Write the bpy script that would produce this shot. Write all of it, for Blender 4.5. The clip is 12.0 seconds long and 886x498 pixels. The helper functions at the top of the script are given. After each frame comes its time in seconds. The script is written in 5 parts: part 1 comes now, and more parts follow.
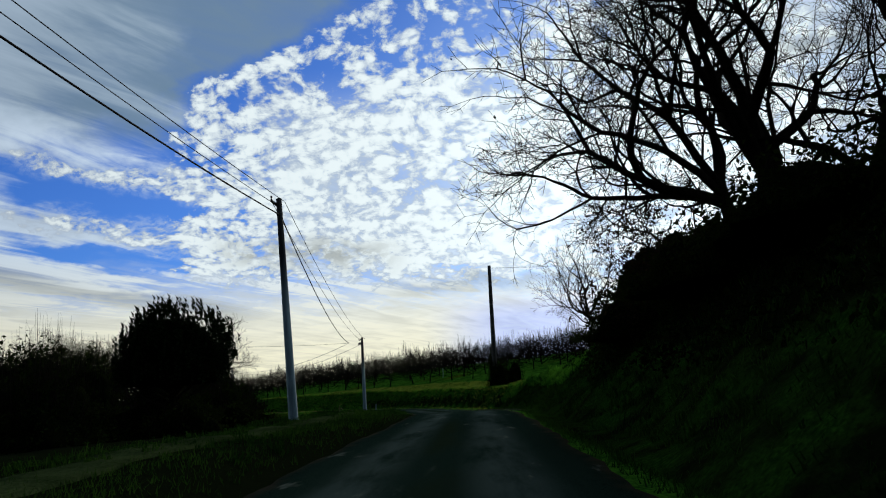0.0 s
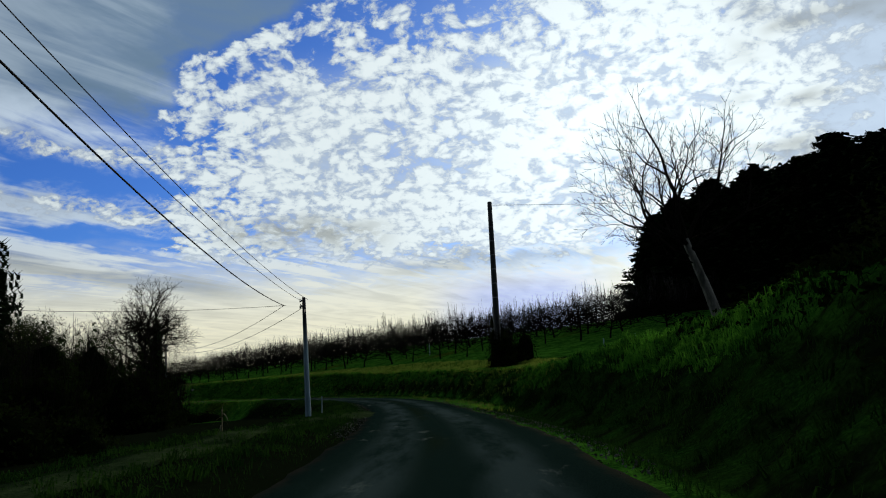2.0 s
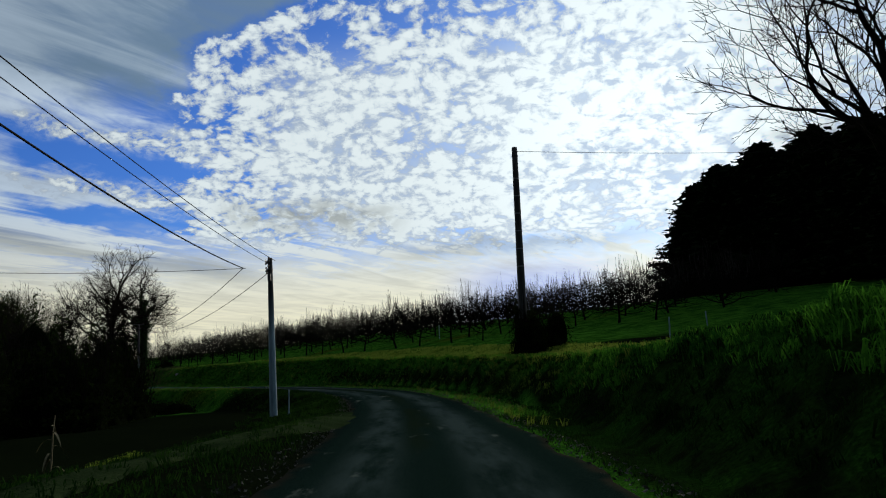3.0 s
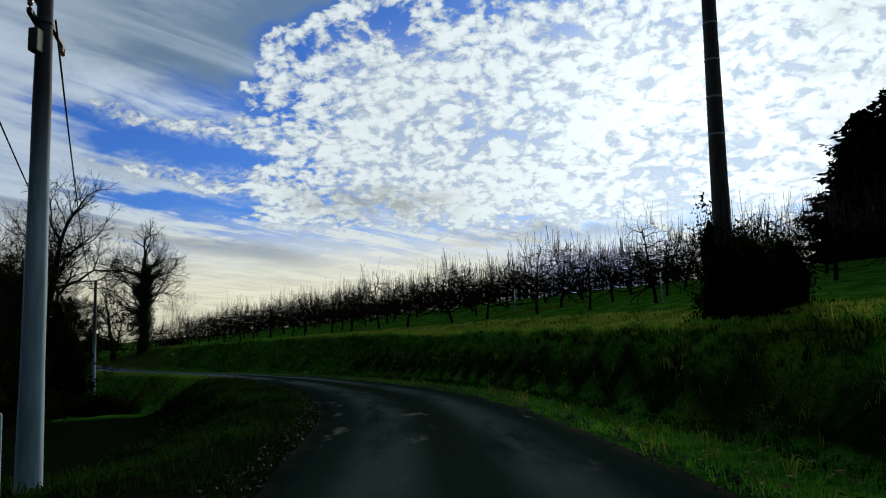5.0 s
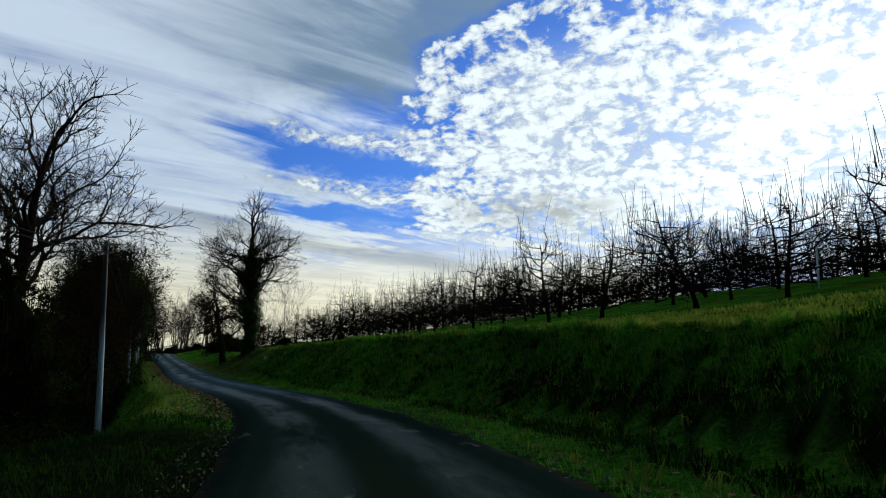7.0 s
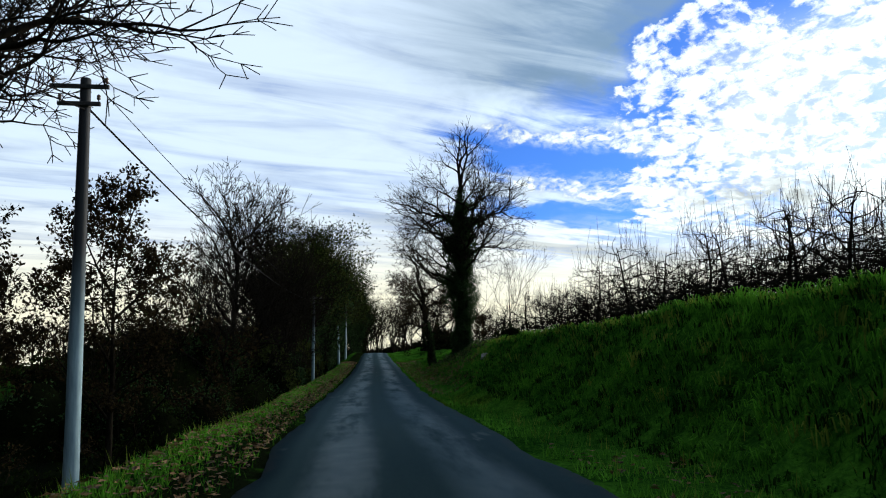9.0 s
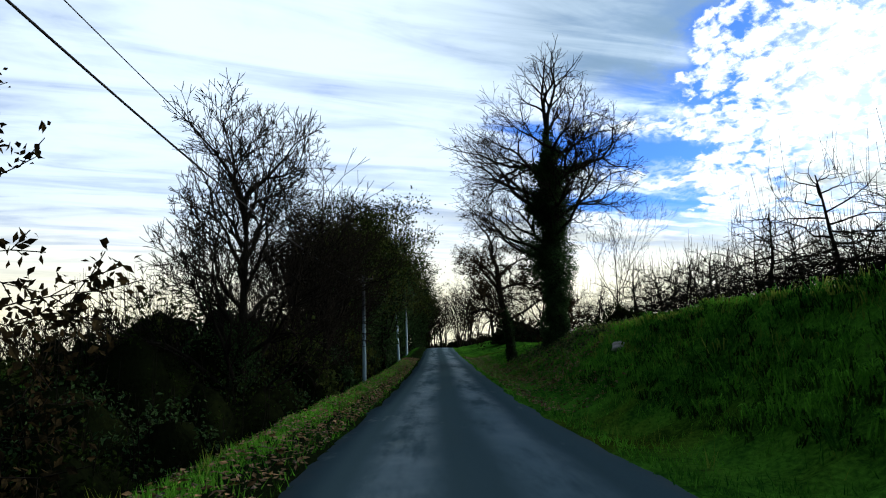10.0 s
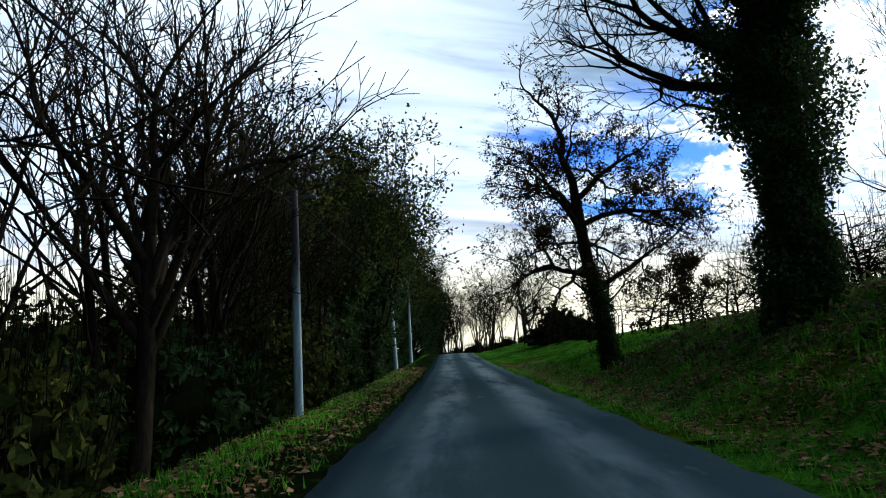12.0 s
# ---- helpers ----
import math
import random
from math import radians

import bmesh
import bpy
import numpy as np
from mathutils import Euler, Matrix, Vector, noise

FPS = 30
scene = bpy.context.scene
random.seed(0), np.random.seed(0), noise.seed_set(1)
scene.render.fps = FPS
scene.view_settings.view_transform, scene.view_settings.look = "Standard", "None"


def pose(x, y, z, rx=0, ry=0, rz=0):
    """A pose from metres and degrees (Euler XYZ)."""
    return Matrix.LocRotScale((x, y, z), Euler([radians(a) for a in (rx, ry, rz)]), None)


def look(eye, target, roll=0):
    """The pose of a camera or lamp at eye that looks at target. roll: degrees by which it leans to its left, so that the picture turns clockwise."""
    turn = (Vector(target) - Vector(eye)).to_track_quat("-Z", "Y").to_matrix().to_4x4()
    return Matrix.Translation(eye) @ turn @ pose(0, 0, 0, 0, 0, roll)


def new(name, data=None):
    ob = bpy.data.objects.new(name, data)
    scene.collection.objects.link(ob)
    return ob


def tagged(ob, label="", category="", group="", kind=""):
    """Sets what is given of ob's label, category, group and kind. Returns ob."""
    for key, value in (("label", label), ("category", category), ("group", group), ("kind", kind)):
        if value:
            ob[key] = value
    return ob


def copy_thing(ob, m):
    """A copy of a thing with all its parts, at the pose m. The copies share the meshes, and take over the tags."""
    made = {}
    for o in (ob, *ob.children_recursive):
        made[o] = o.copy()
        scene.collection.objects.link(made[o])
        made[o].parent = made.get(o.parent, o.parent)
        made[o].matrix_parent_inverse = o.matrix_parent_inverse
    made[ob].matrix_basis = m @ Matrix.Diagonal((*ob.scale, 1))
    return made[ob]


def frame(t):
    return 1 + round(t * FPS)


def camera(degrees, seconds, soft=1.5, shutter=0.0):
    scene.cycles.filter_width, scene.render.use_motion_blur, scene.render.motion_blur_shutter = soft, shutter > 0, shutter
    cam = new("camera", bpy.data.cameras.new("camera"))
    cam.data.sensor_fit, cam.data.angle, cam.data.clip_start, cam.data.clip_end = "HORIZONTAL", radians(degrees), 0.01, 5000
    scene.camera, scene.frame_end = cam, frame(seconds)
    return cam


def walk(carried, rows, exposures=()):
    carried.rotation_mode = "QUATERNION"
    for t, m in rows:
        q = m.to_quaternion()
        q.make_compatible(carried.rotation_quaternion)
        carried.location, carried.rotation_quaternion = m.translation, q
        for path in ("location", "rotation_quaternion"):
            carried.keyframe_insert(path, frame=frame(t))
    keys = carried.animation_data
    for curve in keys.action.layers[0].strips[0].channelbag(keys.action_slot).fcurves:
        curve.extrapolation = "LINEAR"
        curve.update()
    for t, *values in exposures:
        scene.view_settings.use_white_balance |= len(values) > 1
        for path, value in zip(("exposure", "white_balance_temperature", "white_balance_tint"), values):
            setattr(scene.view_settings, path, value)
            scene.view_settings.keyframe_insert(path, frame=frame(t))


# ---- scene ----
cam = camera(61.5, 12.0, 1.1)
PATH = [
    (0, (0.459, -1.012, 0.844), (0.443, 0.95, 1.23), -3.3),
    (0.5, (0.499, 4.498, 1.055), (0.494, 6.463, 1.427), -3.3),
    (1, (0.629, 9.989, 1.177), (0.635, 11.956, 1.536), -3.8),
    (1.5, (0.741, 15.515, 1.276), (0.75, 17.486, 1.619), -3.9),
    (2, (0.75, 21.13, 1.361), (0.752, 23.103, 1.688), -3.6),
    (2.5, (0.747, 26.831, 1.435), (0.736, 28.807, 1.745), -3.1),
    (3, (0.663, 32.654, 1.465), (0.629, 34.633, 1.755), -2.9),
    (5, (-1.232, 56.675, 1.024), (-1.428, 58.648, 1.286), -1.7),
    (5.5, (-1.965, 62.705, 0.974), (-2.207, 64.673, 1.241), -1.0),
    (6, (-2.896, 68.68, 0.947), (-3.22, 70.635, 1.223), -0.7),
    (6.5, (-4.186, 74.597, 0.987), (-4.642, 76.524, 1.268), -0.7),
    (7, (-6.188, 80.2, 1.003), (-6.798, 82.082, 1.294), -0.3),
    (9, (-18.376, 100.991, 1.021), (-19.506, 102.615, 1.313), -0.8),
    (9.5, (-22.425, 105.748, 1.054), (-23.639, 107.312, 1.339), -1.1),
    (10, (-26.615, 110.485, 0.989), (-27.875, 112.012, 1.272), -1.6),
    (10.5, (-30.757, 115.287, 0.921), (-32.039, 116.795, 1.205), -2.1),
    (11, (-35.018, 120.074, 0.879), (-36.306, 121.577, 1.168), -2.5),
    (11.5, (-39.297, 125.092, 0.886), (-40.585, 126.593, 1.184), -2.8),
    (12, (-43.657, 130.219, 0.869), (-44.935, 131.726, 1.177), -3.1),
]
walk(cam, [(t, look(eye, target, roll)) for t, eye, target, roll in PATH], exposures=[(0,-0.2),(3,-0.35),(5,-0.3),(7,-0.05),(9,0.45),(10.5,0.75),(12,0.8)])

# ---- world, sun ----
SUN_AZ, SUN_EL = radians(-15.5), radians(15.0)   # azimuth to the left of +y
SUN_DIR = Vector((-math.sin(SUN_AZ) * math.cos(SUN_EL), math.cos(SUN_AZ) * math.cos(SUN_EL), math.sin(SUN_EL)))


class Nodes:
    """Small helper to chain shader nodes."""

    def __init__(self, tree):
        self.tree = tree

    def add(self, kind):
        return self.tree.nodes.new(kind)

    def put(self, socket, value):
        if isinstance(value, bpy.types.NodeSocket):
            self.tree.links.new(value, socket)
        elif value is not None:
            socket.default_value = value

    def m(self, op, a, b=None, c=None, clamp=False):
        n = self.add("ShaderNodeMath")
        n.operation, n.use_clamp = op, clamp
        for s, v in zip(n.inputs, (a, b, c)):
            self.put(s, v)
        return n.outputs[0]

    def ramp(self, x, lo, hi, a=0.0, b=1.0):
        n = self.add("ShaderNodeMapRange")
        n.interpolation_type = "SMOOTHSTEP"
        for s, v in zip(n.inputs, (x, lo, hi, a, b)):
            self.put(s, v)
        return n.outputs[0]

    def noise(self, vec, scale, detail=3.0, rough=0.5, distort=0.0):
        n = self.add("ShaderNodeTexNoise")
        self.put(n.inputs["Vector"], vec)
        n.inputs["Scale"].default_value, n.inputs["Detail"].default_value = scale, detail
        n.inputs["Roughness"].default_value, n.inputs["Distortion"].default_value = rough, distort
        return n.outputs[0]

    def cells(self, vec, scale, smooth=0.4):
        n = self.add("ShaderNodeTexVoronoi")
        n.feature = "SMOOTH_F1"
        self.put(n.inputs["Vector"], vec)
        n.inputs["Scale"].default_value, n.inputs["Smoothness"].default_value = scale, smooth
        return n.outputs["Distance"]

    def offset(self, vec, by, amount):
        n = self.add("ShaderNodeVectorMath")
        n.operation = "MULTIPLY_ADD"
        self.put(n.inputs[0], by)
        self.put(n.inputs[1], (amount, amount, 0.0))
        self.put(n.inputs[2], vec)
        return n.outputs[0]

    def bell(self, x, mid, half):
        """1 at mid, falling to 0 at half on either side."""
        return self.ramp(self.m("ABSOLUTE", self.m("SUBTRACT", x, mid)), half, 0.0)

    def xyz(self, x, y, z=0.0):
        n = self.add("ShaderNodeCombineXYZ")
        for s, v in zip(n.inputs, (x, y, z)):
            self.put(s, v)
        return n.outputs[0]

    def mix(self, f, a, b):
        n = self.add("ShaderNodeMix")
        n.data_type = "RGBA"
        self.put(n.inputs[0], f)
        for s, v in ((n.inputs[6], a), (n.inputs[7], b)):
            self.put(s, (*v, 1.0) if isinstance(v, tuple) and len(v) == 3 else v)
        return n.outputs[2]

    def scale(self, col, f):
        n = self.add("ShaderNodeVectorMath")
        n.operation = "SCALE"
        self.put(n.inputs[0], col)
        self.put(n.inputs["Scale"], f)
        return n.outputs[0]

    def times(self, a, b):
        n = self.add("ShaderNodeVectorMath")
        n.operation = "MULTIPLY"
        self.put(n.inputs[0], a)
        self.put(n.inputs[1], b)
        return n.outputs[0]


def build_world():
    w = bpy.data.worlds.new("sky")
    scene.world = w
    w.use_nodes = True
    w.node_tree.nodes.clear()
    g = Nodes(w.node_tree)
    out = g.add("ShaderNodeOutputWorld")
    bg = g.add("ShaderNodeBackground")
    g.tree.links.new(bg.outputs[0], out.inputs[0])
    way = g.add("ShaderNodeTexCoord").outputs["Generated"]
    sep = g.add("ShaderNodeSeparateXYZ")
    g.put(sep.inputs[0], way)
    x, y, z = sep.outputs
    deg = 180 / math.pi
    az = g.m("MULTIPLY", g.m("ARCTAN2", g.m("MULTIPLY", x, -1.0), y), deg)
    el = g.m("MULTIPLY", g.m("ARCSINE", z), deg)
    # plane of the cloud layer, and a rounder one for the small puffs
    zc = g.m("ADD", g.m("MAXIMUM", z, 0.0), 0.06)
    px, py = g.m("DIVIDE", x, zc), g.m("DIVIDE", y, zc)
    plane = g.xyz(px, py)
    zr = g.m("ADD", g.m("MAXIMUM", z, 0.0), 0.42)
    flock = g.xyz(g.m("DIVIDE", x, zr), g.m("DIVIDE", y, zr))
    # streaks of the cirrus run slantwise past the veiled sun
    ca, sa = math.cos(radians(62)), math.sin(radians(62))
    along = g.m("ADD", g.m("MULTIPLY", px, ca), g.m("MULTIPLY", py, sa))
    across = g.m("SUBTRACT", g.m("MULTIPLY", py, ca), g.m("MULTIPLY", px, sa))
    streak = g.xyz(g.m("MULTIPLY", along, 0.40), g.m("MULTIPLY", across, 1.7))
    # clear sky
    sky = g.add("ShaderNodeTexSky")
    sky.sky_type, sky.sun_disc, sky.sun_elevation, sky.sun_rotation = "NISHITA", False, SUN_EL, -SUN_AZ
    sky.air_density, sky.dust_density, sky.ozone_density = 1.0, 0.6, 3.0
    clear = g.times(g.scale(sky.outputs[0], SKY_STRENGTH), (0.30, 0.62, 1.35))
    # nearness to the veiled sun
    dot = g.add("ShaderNodeVectorMath")
    dot.operation = "DOT_PRODUCT"
    g.put(dot.inputs[0], way)
    g.put(dot.inputs[1], tuple(SUN_DIR))
    toward = g.m("MAXIMUM", dot.outputs["Value"], 0.0)
    glow = g.m("POWER", toward, 45.0)
    halo = g.m("POWER", toward, 9.0)
    front = g.m("MULTIPLY", g.ramp(dot.outputs["Value"], -0.45, 0.25), g.ramp(el, 60.0, 32.0, 0.12, 1.0))
    # edges wander by noise
    wisp = g.add("ShaderNodeTexNoise")
    g.put(wisp.inputs["Vector"], flock)
    wisp.inputs["Scale"].default_value, wisp.inputs["Detail"].default_value = 9.0, 4.0
    curl = g.add("ShaderNodeVectorMath")
    curl.operation = "SUBTRACT"
    g.put(curl.inputs[0], wisp.outputs["Color"])
    g.put(curl.inputs[1], (0.5, 0.5, 0.5))
    bent = g.offset(flock, curl.outputs[0], 0.06)
    wob = g.m("MULTIPLY", g.m("SUBTRACT", g.noise(flock, 9.0, 5, 0.6), 0.5), 9.0)
    azw, elw = g.m("ADD", az, wob), g.m("ADD", el, g.m("MULTIPLY", wob, 0.35))
    # field of small puffs: its left edge, and two fingers that reach out of it
    edge = g.m("ADD", g.m("SUBTRACT", 20.6, g.ramp(el, 21.0, 31.0, 0.0, 14.0)), g.m("MULTIPLY", g.bell(el, 16.2, 1.8), 2.6))
    field = g.m("MULTIPLY", g.ramp(g.m("SUBTRACT", azw, edge), 1.6, -1.6), g.ramp(azw, -40.0, -25.0))
    out = g.m("SUBTRACT", az, 21.0)
    span = g.ramp(az, 36.0, 29.0)
    finger = g.m("MULTIPLY", g.bell(elw, g.m("ADD", 16.2, g.m("MULTIPLY", out, 0.13)), 1.3), g.m("MULTIPLY", span, g.ramp(az, 17.0, 20.0)))
    finger2 = g.m("MULTIPLY", g.bell(elw, g.m("ADD", 12.3, g.m("MULTIPLY", out, 0.10)), 1.5), g.m("MULTIPLY", span, g.ramp(az, 17.0, 20.0)))
    fingers = g.m("MAXIMUM", finger, finger2)
    field = g.m("MULTIPLY", g.m("MAXIMUM", field, g.m("MULTIPLY", fingers, 0.97)), g.ramp(elw, 6.5, 10.5))
    cell = g.m("SUBTRACT", 1.0, g.m("MULTIPLY", g.cells(bent, 42.0, 0.35), 1.6))
    lumps = g.noise(bent, 22.0, 6, 0.64)
    flakes = g.noise(bent, 75.0, 4, 0.62)
    puffs = g.m("ADD", g.m("ADD", g.m("MULTIPLY", cell, 0.17), g.m("MULTIPLY", lumps, 0.74)), g.m("MULTIPLY", flakes, 0.42))
    thick = g.noise(flock, 4.2, 3)
    # holes open towards the top of the field and close towards the sun
    top = g.m("MULTIPLY", g.ramp(el, 21.0, 28.0), g.m("MULTIPLY", g.ramp(az, 15.0, 8.0), g.ramp(az, -16.0, -4.0)))
    low = g.m("ADD", g.m("ADD", 0.488, g.m("MULTIPLY", top, 0.13)), g.m("MULTIPLY", g.m("SUBTRACT", 1.0, field), 0.42))
    low = g.m("SUBTRACT", g.m("SUBTRACT", low, g.m("MULTIPLY", halo, 0.07)), g.m("MULTIPLY", g.m("SUBTRACT", thick, 0.5), 0.40))
    puffy = g.ramp(puffs, g.m("SUBTRACT", low, 0.02), g.m("ADD", low, 0.12))
    core = g.ramp(puffs, g.m("ADD", low, 0.04), g.m("ADD", low, 0.24))
    # thin veil, drawn out in streaks; a clear gap runs below it
    fib = g.noise(streak, 2.4, 6, 0.56, 0.9)
    fib2 = g.noise(plane, 2.6, 5, 0.6, 0.8)
    veil_far = g.ramp(az, 25.0, 40.0)
    gap = g.m("MULTIPLY", g.bell(elw, g.m("ADD", 14.4, g.m("MULTIPLY", out, 0.17)), g.ramp(az, 22.0, 44.0, 3.6, 1.6)), g.ramp(az, 41.0, 27.0))
    gap2 = g.m("MULTIPLY", g.bell(elw, g.m("ADD", 10.6, g.m("MULTIPLY", out, 0.07)), 1.3), g.ramp(az, 35.0, 27.0))
    gap = g.m("MULTIPLY", g.m("MAXIMUM", gap, gap2), g.ramp(az, 10.0, 18.0))
    veil = g.m("ADD", g.m("MULTIPLY", fib, 0.95), g.m("MULTIPLY", fib2, 0.45))
    veil = g.ramp(g.m("SUBTRACT", g.m("ADD", veil, g.m("MULTIPLY", veil_far, 0.22)), g.m("MULTIPLY", gap, 0.40)), 0.46, 0.80)
    veil = g.m("MULTIPLY", veil, g.ramp(fib, 0.25, 0.55, 0.72, 0.96))
    inside = g.m("MULTIPLY", g.m("MULTIPLY", g.ramp(el, 25.5, 18.0), g.ramp(azw, 17.0, 11.0)), g.ramp(thick, 0.36, 0.60, 0.60, 0.92))
    inside = g.m("MAXIMUM", inside, g.m("MULTIPLY", g.ramp(az, 6.0, -6.0, 0.0, 0.95), g.ramp(el, 26.0, 21.0)))
    veil = g.mix(g.m("MULTIPLY", g.ramp(azw, 22.0, 19.0), g.ramp(el, 9.0, 13.0)), veil, inside)
    veil = g.m("MAXIMUM", veil, g.m("MULTIPLY", fingers, g.ramp(flakes, 0.36, 0.62, 0.15, 0.85)))
    haze = g.ramp(g.m("ADD", elw, g.m("MULTIPLY", g.m("SUBTRACT", fib, 0.5), 5.0)), 10.8, 6.0)
    veil = g.m("MAXIMUM", veil, g.m("MULTIPLY", haze, 0.94))
    lay = g.m("MAXIMUM", g.m("MULTIPLY", glow, 0.85, clamp=True), g.m("MULTIPLY", g.ramp(az, -17.0, -27.0), 0.93))
    veil = g.m("MAXIMUM", veil, lay)
    # grey sheet above the gap and grey bars low in the bright field
    sheet = g.m("MULTIPLY", g.m("MULTIPLY", g.ramp(g.m("SUBTRACT", azw, edge), -1.5, 2.0), g.ramp(az, 44.0, 26.0)), g.ramp(g.m("SUBTRACT", elw, g.m("MULTIPLY", out, 0.12)), 17.6, 20.5))
    sheet = g.m("MULTIPLY", sheet, g.ramp(el, 40.0, 32.0))
    bar = g.m("MULTIPLY", g.bell(g.m("ADD", elw, g.m("MULTIPLY", g.m("SUBTRACT", az, 12.0), -0.05)), 11.2, 2.0), g.m("MULTIPLY", g.ramp(az, 19.0, 15.0), g.ramp(az, 2.0, 8.0)))
    bar = g.m("MULTIPLY", bar, g.ramp(lumps, 0.38, 0.58))
    bar2 = g.m("MULTIPLY", g.bell(g.m("ADD", el, g.m("MULTIPLY", g.m("SUBTRACT", fib, 0.5), 2.5)), g.m("ADD", 6.6, g.m("MULTIPLY", g.m("SUBTRACT", az, 15.0), 0.16)), 1.0), g.m("MULTIPLY", g.ramp(az, 12.0, 19.0), g.ramp(az, 46.0, 34.0)))
    bar3 = g.m("MULTIPLY", g.bell(g.m("ADD", el, g.m("MULTIPLY", g.m("SUBTRACT", fib, 0.5), 4.0)), 8.2, 1.0), g.m("MULTIPLY", g.ramp(az, 8.0, 2.0), g.ramp(az, -20.0, -8.0)))
    blot = g.m("MULTIPLY", g.ramp(g.noise(plane, 2.6, 3), 0.50, 0.66), g.ramp(az, -20.0, -27.0))
    # brightness of cloud
    base = g.m("MULTIPLY", g.m("ADD", 0.075, g.m("MULTIPLY", front, 0.84)), g.ramp(az, 18.0, 38.0, 1.0, 0.82))
    lit = g.m("ADD", base, g.m("ADD", g.m("MULTIPLY", halo, 0.12), g.m("MULTIPLY", glow, 0.30)))
    veil_col = g.mix(g.ramp(el, 13.0, 3.0), (0.73, 0.89, 1.06), (1.04, 1.00, 0.74))
    veil_col = g.mix(g.m("MULTIPLY", g.ramp(az, 3.0, -4.0), g.m("MULTIPLY", g.ramp(el, 8.0, 5.5), g.ramp(az, -14.0, -8.0))), veil_col, (0.62, 0.70, 0.98))
    dim = g.ramp(g.m("ADD", g.m("MULTIPLY", fib, 0.65), g.m("MULTIPLY", fib2, 0.35)), 0.34, 0.60, 0.86, 1.07)
    dim = g.m("MULTIPLY", dim, g.m("SUBTRACT", 1.0, g.m("MULTIPLY", g.m("MULTIPLY", field, g.ramp(el, 9.0, 13.0)), 0.20)))
    col = g.mix(veil, clear, g.scale(veil_col, g.m("MULTIPLY", lit, dim)))
    col = g.mix(g.m("MULTIPLY", sheet, g.ramp(fib, 0.32, 0.68, 0.95, 0.62)), col, g.scale((0.21, 0.33, 0.46), g.m("MULTIPLY", lit, 0.92)))
    col = g.mix(puffy, col, g.mix(core, g.scale((0.57, 0.69, 0.84), g.m("MULTIPLY", lit, 0.94)), g.scale((0.89, 1.0, 1.03), g.m("MULTIPLY", lit, 1.09))))
    grey = g.m("MAXIMUM", g.m("MAXIMUM", g.m("MULTIPLY", bar, 0.72), g.m("MULTIPLY", bar3, 0.40)), g.m("MAXIMUM", g.m("MULTIPLY", bar2, 0.55), g.m("MULTIPLY", blot, 0.55)))
    col = g.mix(grey, col, g.scale((0.60, 0.66, 0.64), g.m("MULTIPLY", base, 0.60)))
    col = g.mix(g.ramp(el, 0.0, -3.0), col, (0.02, 0.025, 0.02))
    g.put(bg.inputs["Color"], col)
    bg.inputs["Strength"].default_value = 1.0


SKY_STRENGTH = 0.10
build_world()
sun_data = bpy.data.lights.new("sun", "SUN")
sun_data.energy, sun_data.angle, sun_data.color = 2.6, radians(12), (1.0, 0.93, 0.80)
sun = new("sun", sun_data)
sun.matrix_world = look((0, 0, 40), Vector((0, 0, 40)) - SUN_DIR)


# ---- materials ----
def material(name, rough=0.9, spec=0.2):
    mat = bpy.data.materials.new(name)
    mat.use_nodes = True
    g = Nodes(mat.node_tree)
    bsdf = mat.node_tree.nodes["Principled BSDF"]
    bsdf.inputs["Roughness"].default_value = rough
    bsdf.inputs["Specular IOR Level"].default_value = spec
    place = g.add("ShaderNodeTexCoord").outputs["Object"]
    return mat, g, bsdf, place


def bump(g, bsdf, height, strength, distance):
    n = g.add("ShaderNodeBump")
    n.inputs["Strength"].default_value, n.inputs["Distance"].default_value = strength, distance
    g.put(n.inputs["Height"], height)
    g.put(bsdf.inputs["Normal"], n.outputs[0])


def two_tone(name, dark, light, scale, fine, rough=0.9, spec=0.2, depth=0.02, strength=0.5, stretch=(1, 1, 1), vary=0.0, thin=0.0, dark_top=None):
    """Colour that wanders between two tones at a coarse and a fine scale, with a bump of the fine grain."""
    mat, g, bsdf, place = material(name, rough, spec)
    place = g.times(place, stretch)
    big, small = g.noise(place, scale, 4), g.noise(place, fine, 5, 0.6)
    f = g.ramp(g.m("ADD", g.m("MULTIPLY", big, 0.55), g.m("MULTIPLY", small, 0.45)), 0.33, 0.67)
    if vary:
        info = g.add("ShaderNodeObjectInfo").outputs["Random"]
        isl = g.add("ShaderNodeNewGeometry").outputs["Random Per Island"]
        f = g.m("ADD", f, g.m("MULTIPLY", g.m("SUBTRACT", g.m("ADD", g.m("MULTIPLY", isl, 0.7), g.m("MULTIPLY", info, 0.3)), 0.5), vary), clamp=True)
    col = g.mix(f, dark, light)
    if dark_top:
        # the colour turns darker towards the top
        up = g.add("ShaderNodeSeparateXYZ")
        g.put(up.inputs[0], g.add("ShaderNodeTexCoord").outputs["Object"])
        col = g.mix(g.ramp(g.m("ADD", up.outputs[2], g.m("MULTIPLY", big, 1.6)), 4.2, 6.6), col, dark_top)
    g.put(bsdf.inputs["Base Color"], col)
    bump(g, bsdf, small, strength, depth)
    if thin:
        # light passes through leaves and blades
        lets, both = g.add("ShaderNodeBsdfTranslucent"), g.add("ShaderNodeMixShader")
        g.put(lets.inputs["Color"], col)
        both.inputs[0].default_value = thin
        g.tree.links.new(bsdf.outputs[0], both.inputs[1])
        g.tree.links.new(lets.outputs[0], both.inputs[2])
        g.tree.links.new(both.outputs[0], mat.node_tree.nodes["Material Output"].inputs["Surface"])
    return mat


